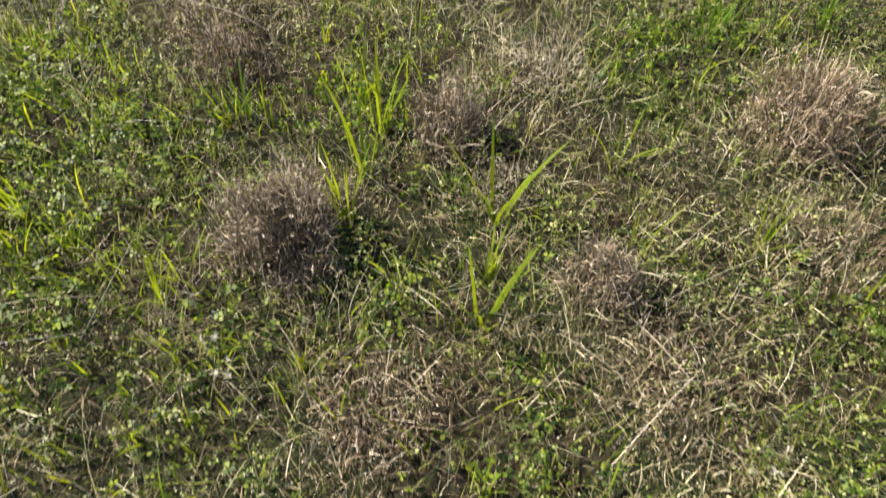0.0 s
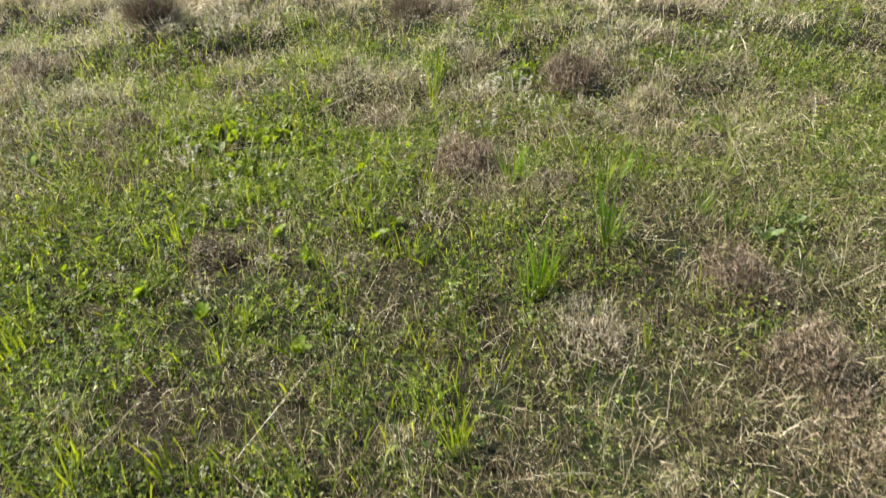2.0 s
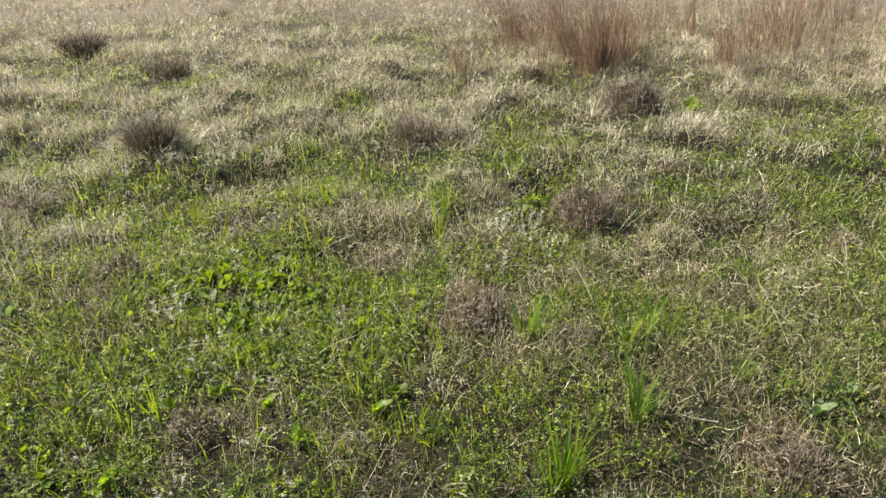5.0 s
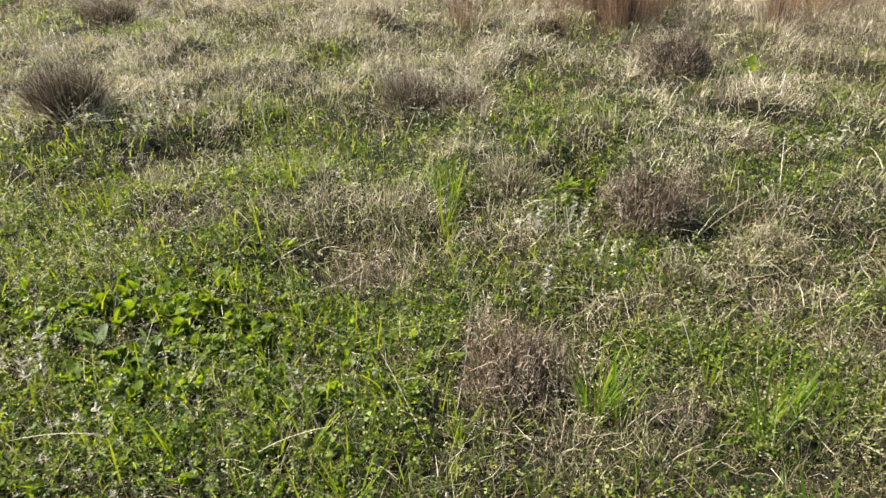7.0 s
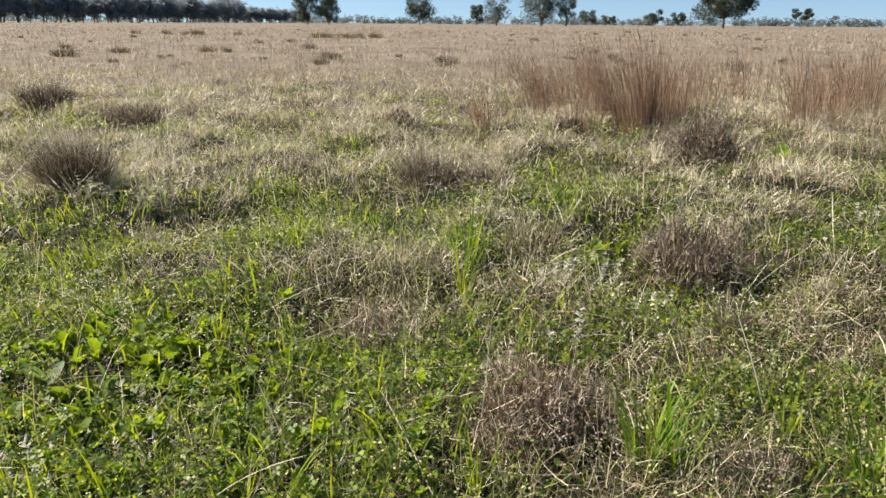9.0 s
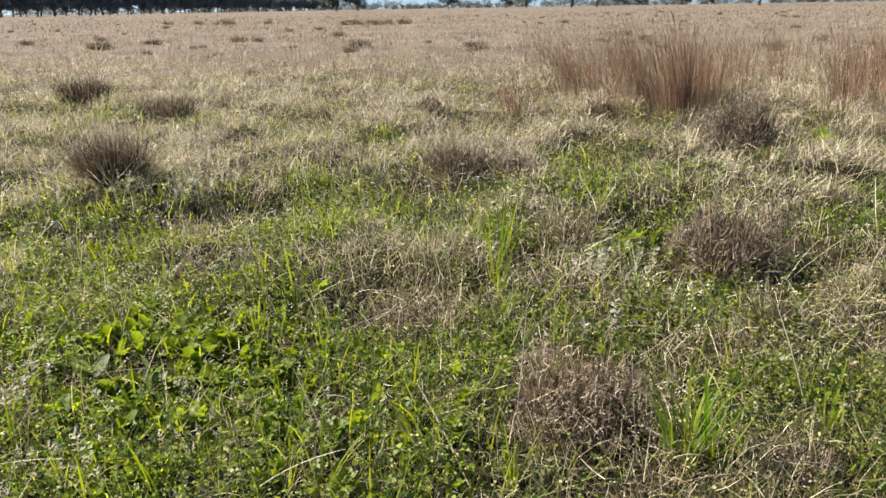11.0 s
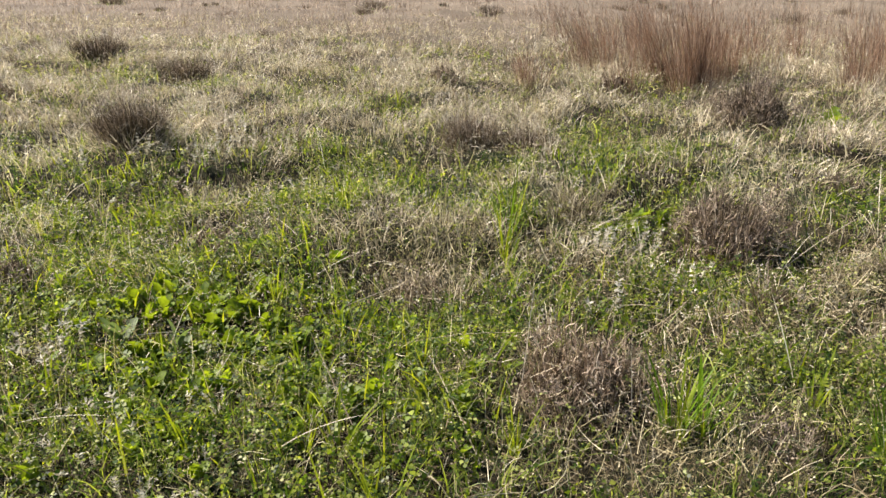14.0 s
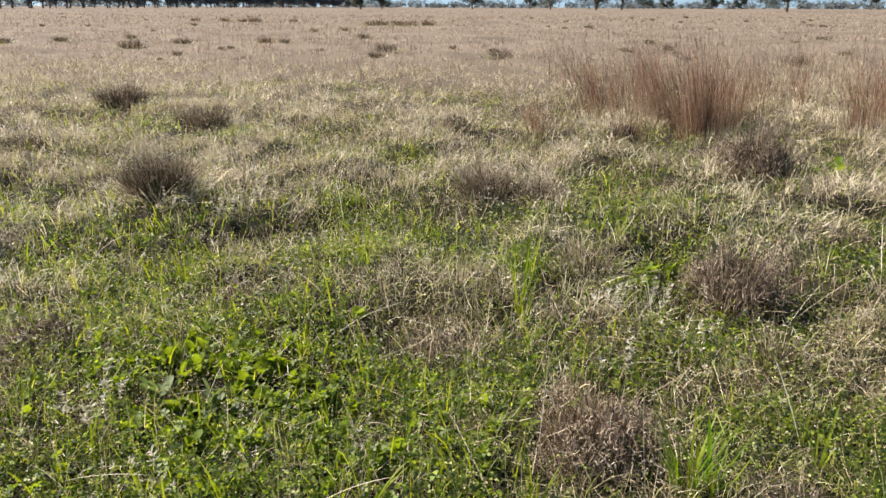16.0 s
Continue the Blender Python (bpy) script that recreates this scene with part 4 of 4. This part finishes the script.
# ---- lush blades, broad leaves, woolly weeds and lone stalks ----
def lush_tuft(x, y, h, count, spread=0.5, material=None, label="upright tuft of broad bright green grass blades"):
    """A tuft of broad, bright blades; each blade is a part."""
    ob = thing("green_grass_tuft", x, y, label, "grass tuft", "green grass tufts")
    for _ in range(count):
        a = rng.uniform(0, 2 * np.pi)
        foot = np.array([[math.cos(a) * 0.018 * rng.uniform(), math.sin(a) * 0.018 * rng.uniform(), -0.01]])
        part("blade", [blades(foot, h * rng.uniform(0.55, 1.0), rng.uniform(0.004, 0.0085), a, rng.uniform(0.02, spread), rng.uniform(0.05, 0.6), rng.uniform(-0.5, 0.5, 1), segs=6, taper=0.35)], material or LUSH, ob)
    return ob


lush_kinds = [lush_tuft(-0.09, -1.74, 0.24, 12, 0.3), lush_tuft(0.23, -1.85, 0.24, 10, 0.3), lush_tuft(-0.44, -2.0, 0.2, 7), lush_tuft(0.83, -1.75, 0.2, 6), lush_tuft(-0.77, -1.91, 0.2, 8), lush_tuft(0.56, -1.75, 0.18, 4)]
LUSH_START = [(-0.07, -1.6, 0.32), (-0.05, -1.45, 0.3), (0.22, -1.98, 0.26), (0.24, -1.7, 0.3), (-0.42, -1.93, 0.2), (-0.8, -1.8, 0.2), (-0.47, -1.69, 0.10), (-0.43, -2.26, 0.10), (0.23, -2.33, 0.13), (0.53, -1.52, 0.2), (-0.12, -1.35, 0.2), (-0.09, -1.3, 0.16), (-0.43, -1.45, 0.17), (0.17, -0.32, 0.24), (0.19, -0.27, 0.22), (-0.78, -0.42, 0.19), (-1.16, 0.1, 0.19), (-0.81, -0.07, 0.14), (0.79, -0.83, 0.16), (0.17, -0.76, 0.12), (-0.16, -0.11, 0.16), (-0.14, -0.58, 0.11), (-0.48, -0.78, 0.1), (-1.18, 0.07, 0.14), (-0.8, -0.34, 0.15), (-0.49, 0.19, 0.13), (0.76, 0.08, 0.17), (-0.86, -1.26, 0.12), (-0.95, -1.6, 0.16)]
LUSH_MIDDLE = [(-0.19, 0.75, 0.24), (-0.92, 0.59, 0.18), (0.42, 1.08, 0.15), (-1.11, 0.87, 0.15), (0.46, 0.35, 0.22), (-0.49, 0.18, 0.16), (-1.16, 0.14, 0.18), (-0.53, 0.03, 0.14), (1.7, 1.16, 0.14), (0.72, 0.6, 0.2), (-0.6, 1.67, 0.18), (0.06, 2.1, 0.27), (0.09, 2.35, 0.25), (-1.26, 0.96, 0.15), (-1.23, 2.24, 0.18), (-0.54, 0.96, 0.2), (-0.85, 0.66, 0.2), (-0.14, 0.82, 0.18), (0.5, 0.42, 0.18), (-1.3, 0.5, 0.16)]
LUSH_END = [(0.40, 1.12, 0.19), (0.47, 1.10, 0.15), (0.43, 1.16, 0.2), (0.74, 1.25, 0.18), (0.8, 1.06, 0.2), (0.86, 1.1, 0.17), (-0.32, 0.99, 0.13), (-0.26, 0.99, 0.18), (0.09, 1.03, 0.14), (-0.56, 1.24, 0.14), (-0.24, 2.55, 0.2), (-0.58, 2.47, 0.16), (-1.4, 2.3, 0.16), (-1.3, 2.4, 0.16), (0.42, 2.92, 0.16), (0.5, 2.85, 0.14), (-0.74, 0.99, 0.14), (-0.38, 1.54, 0.13), (-0.55, 1.7, 0.14), (0.85, 2.3, 0.15), (-0.7, 4.8, 0.2), (-2.3, 5.4, 0.2), (-0.6, 2.55, 0.16), (0.06, 2.0, 0.22), (-0.62, 1.55, 0.14)]
for px, py, h in LUSH_START + LUSH_MIDDLE + LUSH_END:
    kind = lush_kinds[rng.integers(0, 6)]
    size = h * (0.95 if py < -1 else 1.0) / (0.24 if kind in lush_kinds[:2] else 0.2)
    copy_thing(kind, pose(px, py, float(ground_z(px, py)), 0, 0, rng.uniform(0, 360)) @ Matrix.Diagonal((max(size, 0.7), max(size, 0.7), size, 1)))

DARKTUFT = "dense tuft of broad dark green grass blades"
for px, py, h, count in [(0.41, 1.12, 0.21, 12), (0.47, 1.14, 0.18, 9), (0.80, 1.06, 0.22, 12), (0.87, 1.10, 0.2, 11), (0.46, 0.36, 0.26, 14), (0.72, 0.6, 0.25, 13), (0.43, 0.33, 0.2, 10), (0.76, 0.66, 0.2, 9), (1.15, 0.85, 0.18, 8), (1.22, 0.75, 0.18, 8), (0.98, 1.16, 0.18, 9), (0.07, 2.2, 0.24, 9), (0.81, -1.05, 0.14, 9), (0.86, -1.0, 0.14, 8), (1.17, -0.95, 0.17, 9), (0.45, 0.35, 0.17, 6), (-0.4, -1.42, 0.14, 7)]:
    lush_tuft(px, py, h * 1.2, count + 3, 0.45, LUSH_DARK, DARKTUFT)


def leaf_blade(name, length, width, lobes, droop, material, rows=9):
    """A lobed leaf with a folded midrib that arches outwards along +x."""
    v, f = [], []
    for i in range(rows + 1):
        u = i / rows
        w = width / 2 * math.sin(math.pi * min(1, u * 0.92 + 0.06)) ** 0.7 * (1 + lobes * math.cos(u * math.pi * 7)) * (0.25 if u < 0.18 else 1)
        px, pz = length * u, length * (0.55 * u - droop * u * u)
        v += [(px, -w, pz + 0.2 * w), (px, 0, pz - 0.12 * w), (px, w, pz + 0.2 * w)]
    for i in range(rows):
        f += [[3 * i, 3 * i + 3, 3 * i + 4, 3 * i + 1], [3 * i + 1, 3 * i + 4, 3 * i + 5, 3 * i + 2]]
    me = mesh_of(name, [(np.array(v), [np.array(f)])], material)
    for poly in me.polygons:
        poly.use_smooth = True
    return me


LEAVES = [leaf_blade("leaf", 0.07, 0.042, 0.3, 0.35, BROAD), leaf_blade("leaf", 0.055, 0.042, 0.18, 0.25, BROAD), leaf_blade("leaf", 0.085, 0.038, 0.35, 0.45, BROAD)]
GREY_LEAVES = [leaf_blade("leaf", 0.085, 0.04, 0.06, 0.3, BROAD_GREY), leaf_blade("leaf", 0.07, 0.036, 0.08, 0.2, BROAD_GREY)]


def rosette(x, y, size, count, kinds, label):
    ob = thing("broadleaf_weed", x, y, label, "weed", "broad-leaved weeds")
    for c in range(count):
        leaf = new("leaf", kinds[c % len(kinds)])
        leaf.parent = ob
        leaf.matrix_local = pose(0, 0, 0.012, 0, -rng.uniform(5, 75), 137.5 * c + rng.uniform(-20, 20)) @ Matrix.Scale(0.95 * size * rng.uniform(0.7, 1.2), 4)
    return ob


LUSHLEAF = "leafy green weed rosette with lobed sunlit leaves"
for px, py, size in [(-0.62, 1.38, 0.9), (-0.86, 1.46, 1.0), (-0.76, 1.52, 1.0), (-0.70, 1.44, 0.9), (-0.67, 1.60, 0.9), (-0.80, 1.62, 0.9), (-0.95, 1.55, 0.9), (-0.56, 1.5, 0.7), (-0.21, 1.34, 0.7), (-0.03, 1.16, 0.6), (-0.89, 1.22, 0.8), (0.67, 2.53, 1.1), (0.54, 2.56, 1.0), (0.60, 2.62, 1.0), (2.02, 4.32, 1.5), (1.9, 4.42, 1.4), (-0.90, 0.36, 0.9), (-1.10, 0.38, 0.7), (-0.06, 0.76, 0.8), (-0.12, 0.66, 0.8), (-0.66, 1.75, 0.8), (-0.62, 1.0, 0.6), (-0.4, 1.1, 0.6), (-0.75, 1.1, 0.7), (-1.02, 1.4, 0.8), (0.95, 1.35, 0.6)]:
    rosette(px, py, size, int(rng.integers(7, 12)), LEAVES, LUSHLEAF)
for spot in range(160):
    cx, cy, sx, sy = (-0.80, 1.48, 0.18, 0.17) if spot < 64 else (-0.58, 1.12, 0.26, 0.14) if spot < 92 else (-0.15, 1.3, 0.2, 0.16) if spot < 110 else (0.62, 2.42, 0.16, 0.1) if spot < 126 else (1.95, 4.4, 0.16, 0.08) if spot < 136 else (-0.75, 0.55, 0.35, 0.25)
    rosette(rng.normal(cx, sx), rng.normal(cy, sy), rng.uniform(0.55, 0.95) if spot < 64 else rng.uniform(0.4, 0.85), int(rng.integers(5, 10)), LEAVES, LUSHLEAF)
rosette(-0.90, 1.35, 1.15, 5, GREY_LEAVES, "grey-green weed with broad upright oval leaves")
rosette(-0.75, 1.35, 1.05, 5, GREY_LEAVES, "grey-green weed with broad upright oval leaves")
rosette(1.46, 0.74, 0.95, 7, GREY_LEAVES, "pale grey-green broad-leaved weed with curled leaves")
rosette(1.32, 0.65, 0.9, 6, GREY_LEAVES, "pale grey-green broad-leaved weed with curled leaves")
rosette(-1.69, 1.27, 1.1, 7, GREY_LEAVES, "pale silvery broad-leaved weed low in the grass")


def woolly_weed(x, y, h, stems):
    ob = thing("woolly_weed", x, y, "pale woolly dead weed with whitish narrow leaves", "weed", "pale woolly weeds")
    for _ in range(stems):
        a, k = rng.uniform(0, 2 * np.pi), 20
        q = rng.uniform(0, 0.05)
        high, lean = h * rng.uniform(0.45, 1.1), rng.uniform(0.05, 0.9)
        foot = np.array([math.cos(a) * q, math.sin(a) * q, -0.01])
        way = np.array([math.cos(a) * math.sin(lean), math.sin(a) * math.sin(lean), math.cos(lean)])
        part("stalk", [blades(foot[None], high, 0.002, a, lean, 0.0, segs=3, taper=0.6)], PALETWIG, ob)
        u = rng.choice(np.array([0.72, 0.88, 1.0]), k)
        leafy = rng.uniform(0.25, 0.65, 6)
        plume = blades(foot + u[:, None] * high * way, rng.uniform(0.010, 0.021, k), rng.uniform(0.003, 0.0055, k), turns(k), rng.uniform(0.4, 1.45, k), rng.uniform(-0.1, 0.8, k), segs=2, taper=0.7)
        low = blades(foot + leafy[:, None] * high * way, rng.uniform(0.012, 0.024, 6), rng.uniform(0.003, 0.005, 6), turns(6), rng.uniform(0.6, 1.4, 6), rng.uniform(0, 0.8, 6), segs=2, taper=0.7)
        part("foliage", [plume, low], WOOL, ob, "woolly whitish leaves", "stuff")
    return ob


woolly = [woolly_weed(0.53, 2.24, 0.13, 6), woolly_weed(0.78, 2.25, 0.14, 5), woolly_weed(-0.72, 1.04, 0.10, 5)]
for px, py, size in [(0.38, 2.08, 1.0), (0.36, 2.14, 0.8), (0.60, 1.92, 0.9), (0.69, 2.0, 0.8), (0.33, 1.70, 0.9), (-0.98, 1.25, 1.0), (-1.04, 1.3, 1.0), (-0.77, 1.05, 0.8), (-0.58, 1.1, 0.7), (-0.83, 1.02, 0.6), (-1.38, 3.49, 1.1), (-1.25, 3.4, 1.0), (-1.5, 3.45, 0.9), (-1.94, 3.33, 1.3), (1.96, 3.10, 1.2), (-1.88, 2.80, 0.9), (-0.44, 1.24, 0.5), (-0.52, 0.79, 0.6), (-0.6, 0.84, 0.5), (-0.82, 0.92, 0.6), (-0.12, 0.56, 0.5), (0.18, 1.56, 0.7), (-0.69, 0.32, 0.6), (0.62, 2.3, 0.8), (-0.38, 0.68, 0.5), (0.5, 2.33, 0.9), (1.8, 2.95, 1.1), (0.75, -2.25, 0.6), (-0.3, -2.12, 0.6)]:
    copy_thing(woolly[rng.integers(0, 3)], pose(px, py, float(ground_z(px, py)), 0, 0, rng.uniform(0, 360)) @ Matrix.Scale(size, 4))
for spot in range(36):
    px, py = (-0.55, 0.72) + rng.normal(0, 1, 2) * (0.36, 0.26) if spot < 20 else (-1.3, 3.3) + rng.normal(0, 1, 2) * (0.5, 0.35)
    copy_thing(woolly[rng.integers(0, 3)], pose(float(px), float(py), float(ground_z(px, py)), 0, 0, rng.uniform(0, 360)) @ Matrix.Scale(rng.uniform(0.4, 0.7) if spot < 20 else rng.uniform(0.7, 1.0), 4))


def dry_stalk(start, end, sag, width, label="single long bleached dry grass stalk"):
    """A lone stalk, a thin round tube that bows between its ends."""
    a, b = Vector(start), Vector(end)
    pts = [a.lerp(b, u / 8) + Vector((0, 0, sag * 4 * (u / 8) * (1 - u / 8))) for u in range(9)]
    low = float(ground_z(start[0], start[1]))
    pts = [q + Vector((0, 0, low)) for q in pts]
    return tagged(new("dry_stalk", mesh_of("dry_stalk", [tube(pts, [width / 2 * (1 - 0.6 * u / 8) for u in range(9)], 5)], PALETWIG)), label, "stalk", "lone dry stalks")


dry_stalk((0.02, 1.0, 0.0), (-0.11, 1.28, 0.07), 0.01, 0.0035)
dry_stalk((-0.60, 1.08, 0.0), (-0.56, 1.30, 0.08), 0.005, 0.003)
dry_stalk((-0.24, 1.42, 0.03), (0.16, 1.48, 0.06), 0.02, 0.0024)
dry_stalk((-0.42, 1.55, 0.03), (-0.22, 1.42, 0.05), 0.01, 0.0028)
dry_stalk((-0.68, 1.28, 0.01), (-0.60, 1.22, 0.06), 0.0, 0.003)
dry_stalk((0.38, 1.70, 0.03), (0.50, 1.66, 0.05), 0.01, 0.003)
dry_stalk((0.30, 1.85, 0.04), (0.48, 1.70, 0.08), 0.01, 0.0022)
dry_stalk((-0.10, 1.75, 0.02), (0.12, 2.0, 0.12), 0.0, 0.0022)
dry_stalk((0.05, -1.92, 0.03), (0.14, -2.0, 0.05), 0.01, 0.0035)
dry_stalk((0.50, -1.95, 0.03), (0.60, -2.12, 0.08), 0.01, 0.003)
dry_stalk((0.28, -2.2, 0.02), (0.40, -2.08, 0.07), 0.01, 0.0025)
dry_stalk((0.62, -1.80, 0.03), (0.74, -1.70, 0.09), 0.0, 0.0025)
dry_stalk((1.42, 1.05, 0.0), (1.38, 1.35, 0.14), 0.01, 0.0035, "bent golden dry grass stalk")
dry_stalk((1.50, 1.1, 0.0), (1.36, 1.25, 0.10), 0.02, 0.0035, "bent golden dry grass stalk")
dry_stalk((1.40, 1.15, 0.0), (1.55, 1.3, 0.08), 0.02, 0.0035, "bent golden dry grass stalk")
dry_stalk((-1.45, 3.6, 0.0), (-1.62, 3.9, 0.22), 0.0, 0.004)
dry_stalk((-1.1, 3.6, 0.0), (-0.98, 3.9, 0.22), 0.0, 0.004)


# ---- trees on the skyline ----
def gum_tree(name, x, y, h, spread, clear=0.3, leaf=None, clumps=16, per=110, label="", group="", leaf_size=0.5, flat=0.75):
    """A trunk that forks into limbs, each ending in clumps of many small leaves."""
    ob = new(name)
    ob.location = (x, y, 0)
    tagged(ob, label or "broad dark green gum tree with forked trunk", "tree", group)
    fork = h * clear
    lean = rng.normal(0, 0.04, 2) * h
    limbs = [tube([(0, 0, -0.3), (lean[0] * 0.4, lean[1] * 0.4, fork * 0.5), (lean[0], lean[1], fork)], [h * 0.032, h * 0.024, h * 0.02])]
    cs = []
    mid_z, tall_half = (h + fork * 0.8) / 2, (h - fork * 0.8) / 2
    for c in range(clumps):
        a, e = 2.4 * c + rng.normal(0, 0.3), math.asin(1 - 2 * (c + 0.5) / clumps)
        q, wide = rng.uniform(0.5, 0.85), spread * math.cos(e) ** 0.3
        tip = np.array([math.cos(a) * q * wide, math.sin(a) * q * wide, mid_z + math.sin(e) * q * tall_half])
        cs.append(tip)
        mid = np.array([tip[0] * 0.4, tip[1] * 0.4, fork + (tip[2] - fork) * 0.5]) + rng.normal(0, 0.02 * h, 3)
        limbs.append(tube([(lean[0], lean[1], fork * 0.93), tuple(mid), tuple(tip)], [h * 0.013, h * 0.008, h * 0.003], 5))
    part("trunk", limbs, BARK, ob, "grey-brown bark")
    cs = np.array(cs)
    per = int(per * 1.7) if leaf is not PINE else per
    k = clumps * per
    own = np.repeat(np.arange(clumps), per)
    size = (min(spread, tall_half) * rng.uniform(0.40, 0.62, clumps))[own]
    d = rng.normal(0, 1, (k, 3))
    d /= np.linalg.norm(d, axis=1)[:, None]
    p = cs[own] + d * (rng.uniform(0.15, 1, k) ** 0.6 * size)[:, None] * (1, 1, flat)
    p[:, 2] = np.clip(p[:, 2], fork * 0.6, None)
    part("crown", [leaflets(p, leaf_size * rng.uniform(0.6, 1.3, k), 0.9, 3, 0.36)], leaf or GUM, ob)
    return ob


gum_tree("gum_tree", 81.8, 236.2, 17.0, 10.5, 0.17, GUM, 26, 170, "large dark green gum tree with wide crown and visible limbs")
gum_tree("gum_tree", -62.5, 293.4, 16.5, 5.5, 0.06, GUM, 16, 120, "tall dense dark green gum tree")
gum_tree("gum_tree", -56.0, 304.7, 13.5, 4.5, 0.06, GUM, 12, 120, "dense dark green gum tree beside a taller one")
gum_tree("gum_tree", -20.9, 349.3, 13.0, 6.6, 0.14, GUM, 14, 120, "round-crowned dark green gum tree on a short trunk")
gum_tree("gum_tree", 6.0, 359.9, 10.8, 3.4, 0.15, GUM_PALE, 9, 100, "slender grey-green gum tree")
gum_tree("gum_tree", 15.0, 339.6, 12.4, 6.0, 0.08, GUM_PALE, 12, 70, "open airy grey-green gum tree with thin crown")
gum_tree("gum_tree", 32.9, 318.3, 18.0, 7.6, 0.10, GUM_PALE, 20, 120, "tall grey-green gum tree with several limbs")
gum_tree("gum_tree", 44.0, 322.0, 15.0, 4.2, 0.16, GUM_PALE, 10, 90, "slender grey-green gum tree with bare lower trunk")
gum_tree("gum_tree", 73.5, 443.9, 9.6, 6.4, 0.15, GUM, 9, 90, "small round gum tree far across the paddock")
gum_tree("gum_tree", 110.7, 436.1, 8.8, 5.2, 0.12, GUM, 9, 100, "small round gum tree far across the paddock")
gum_tree("gum_tree", 124.0, 432.7, 8.2, 4.3, 0.1, GUM_PALE, 8, 100, "small greenish bushy tree far across the paddock")
gum_tree("gum_tree", 92.0, 470.0, 6.5, 5.2, 0.15, GUM_PALE, 8, 80, "small grey-green tree far across the paddock")
gum_tree("gum_tree", 176.2, 392.2, 9.8, 6.4, 0.42, GUM, 9, 110, "umbrella-crowned gum tree with bare trunk")

# The windbreak: a planted row that runs away along the paddock's edge, its haze painted into PINE.
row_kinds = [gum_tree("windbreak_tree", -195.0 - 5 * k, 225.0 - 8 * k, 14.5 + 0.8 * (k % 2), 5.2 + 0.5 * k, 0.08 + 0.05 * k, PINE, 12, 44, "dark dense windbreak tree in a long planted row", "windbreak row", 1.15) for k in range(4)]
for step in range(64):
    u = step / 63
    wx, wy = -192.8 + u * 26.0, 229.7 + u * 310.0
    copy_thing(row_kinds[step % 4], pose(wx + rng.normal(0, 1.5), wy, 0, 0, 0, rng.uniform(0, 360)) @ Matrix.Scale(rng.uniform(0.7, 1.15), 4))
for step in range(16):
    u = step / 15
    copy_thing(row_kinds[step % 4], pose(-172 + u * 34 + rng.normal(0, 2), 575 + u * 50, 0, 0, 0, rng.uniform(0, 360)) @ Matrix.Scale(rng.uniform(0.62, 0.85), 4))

# Far woods along the horizon; distance haze is put into their leaf colour.
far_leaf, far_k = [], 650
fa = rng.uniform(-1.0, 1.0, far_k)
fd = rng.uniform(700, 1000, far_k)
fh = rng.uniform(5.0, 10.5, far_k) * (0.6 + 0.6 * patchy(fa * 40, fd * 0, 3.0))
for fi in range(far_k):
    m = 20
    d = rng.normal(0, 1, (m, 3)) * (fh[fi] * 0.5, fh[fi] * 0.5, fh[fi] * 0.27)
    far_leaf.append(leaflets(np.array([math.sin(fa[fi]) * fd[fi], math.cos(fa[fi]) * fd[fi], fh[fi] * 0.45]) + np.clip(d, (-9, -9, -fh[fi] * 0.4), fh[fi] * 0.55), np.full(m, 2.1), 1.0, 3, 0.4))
stuff("far_woods", far_leaf, FARGUM, "low line of dark trees along the horizon, haze tinted into the leaves", "woods")
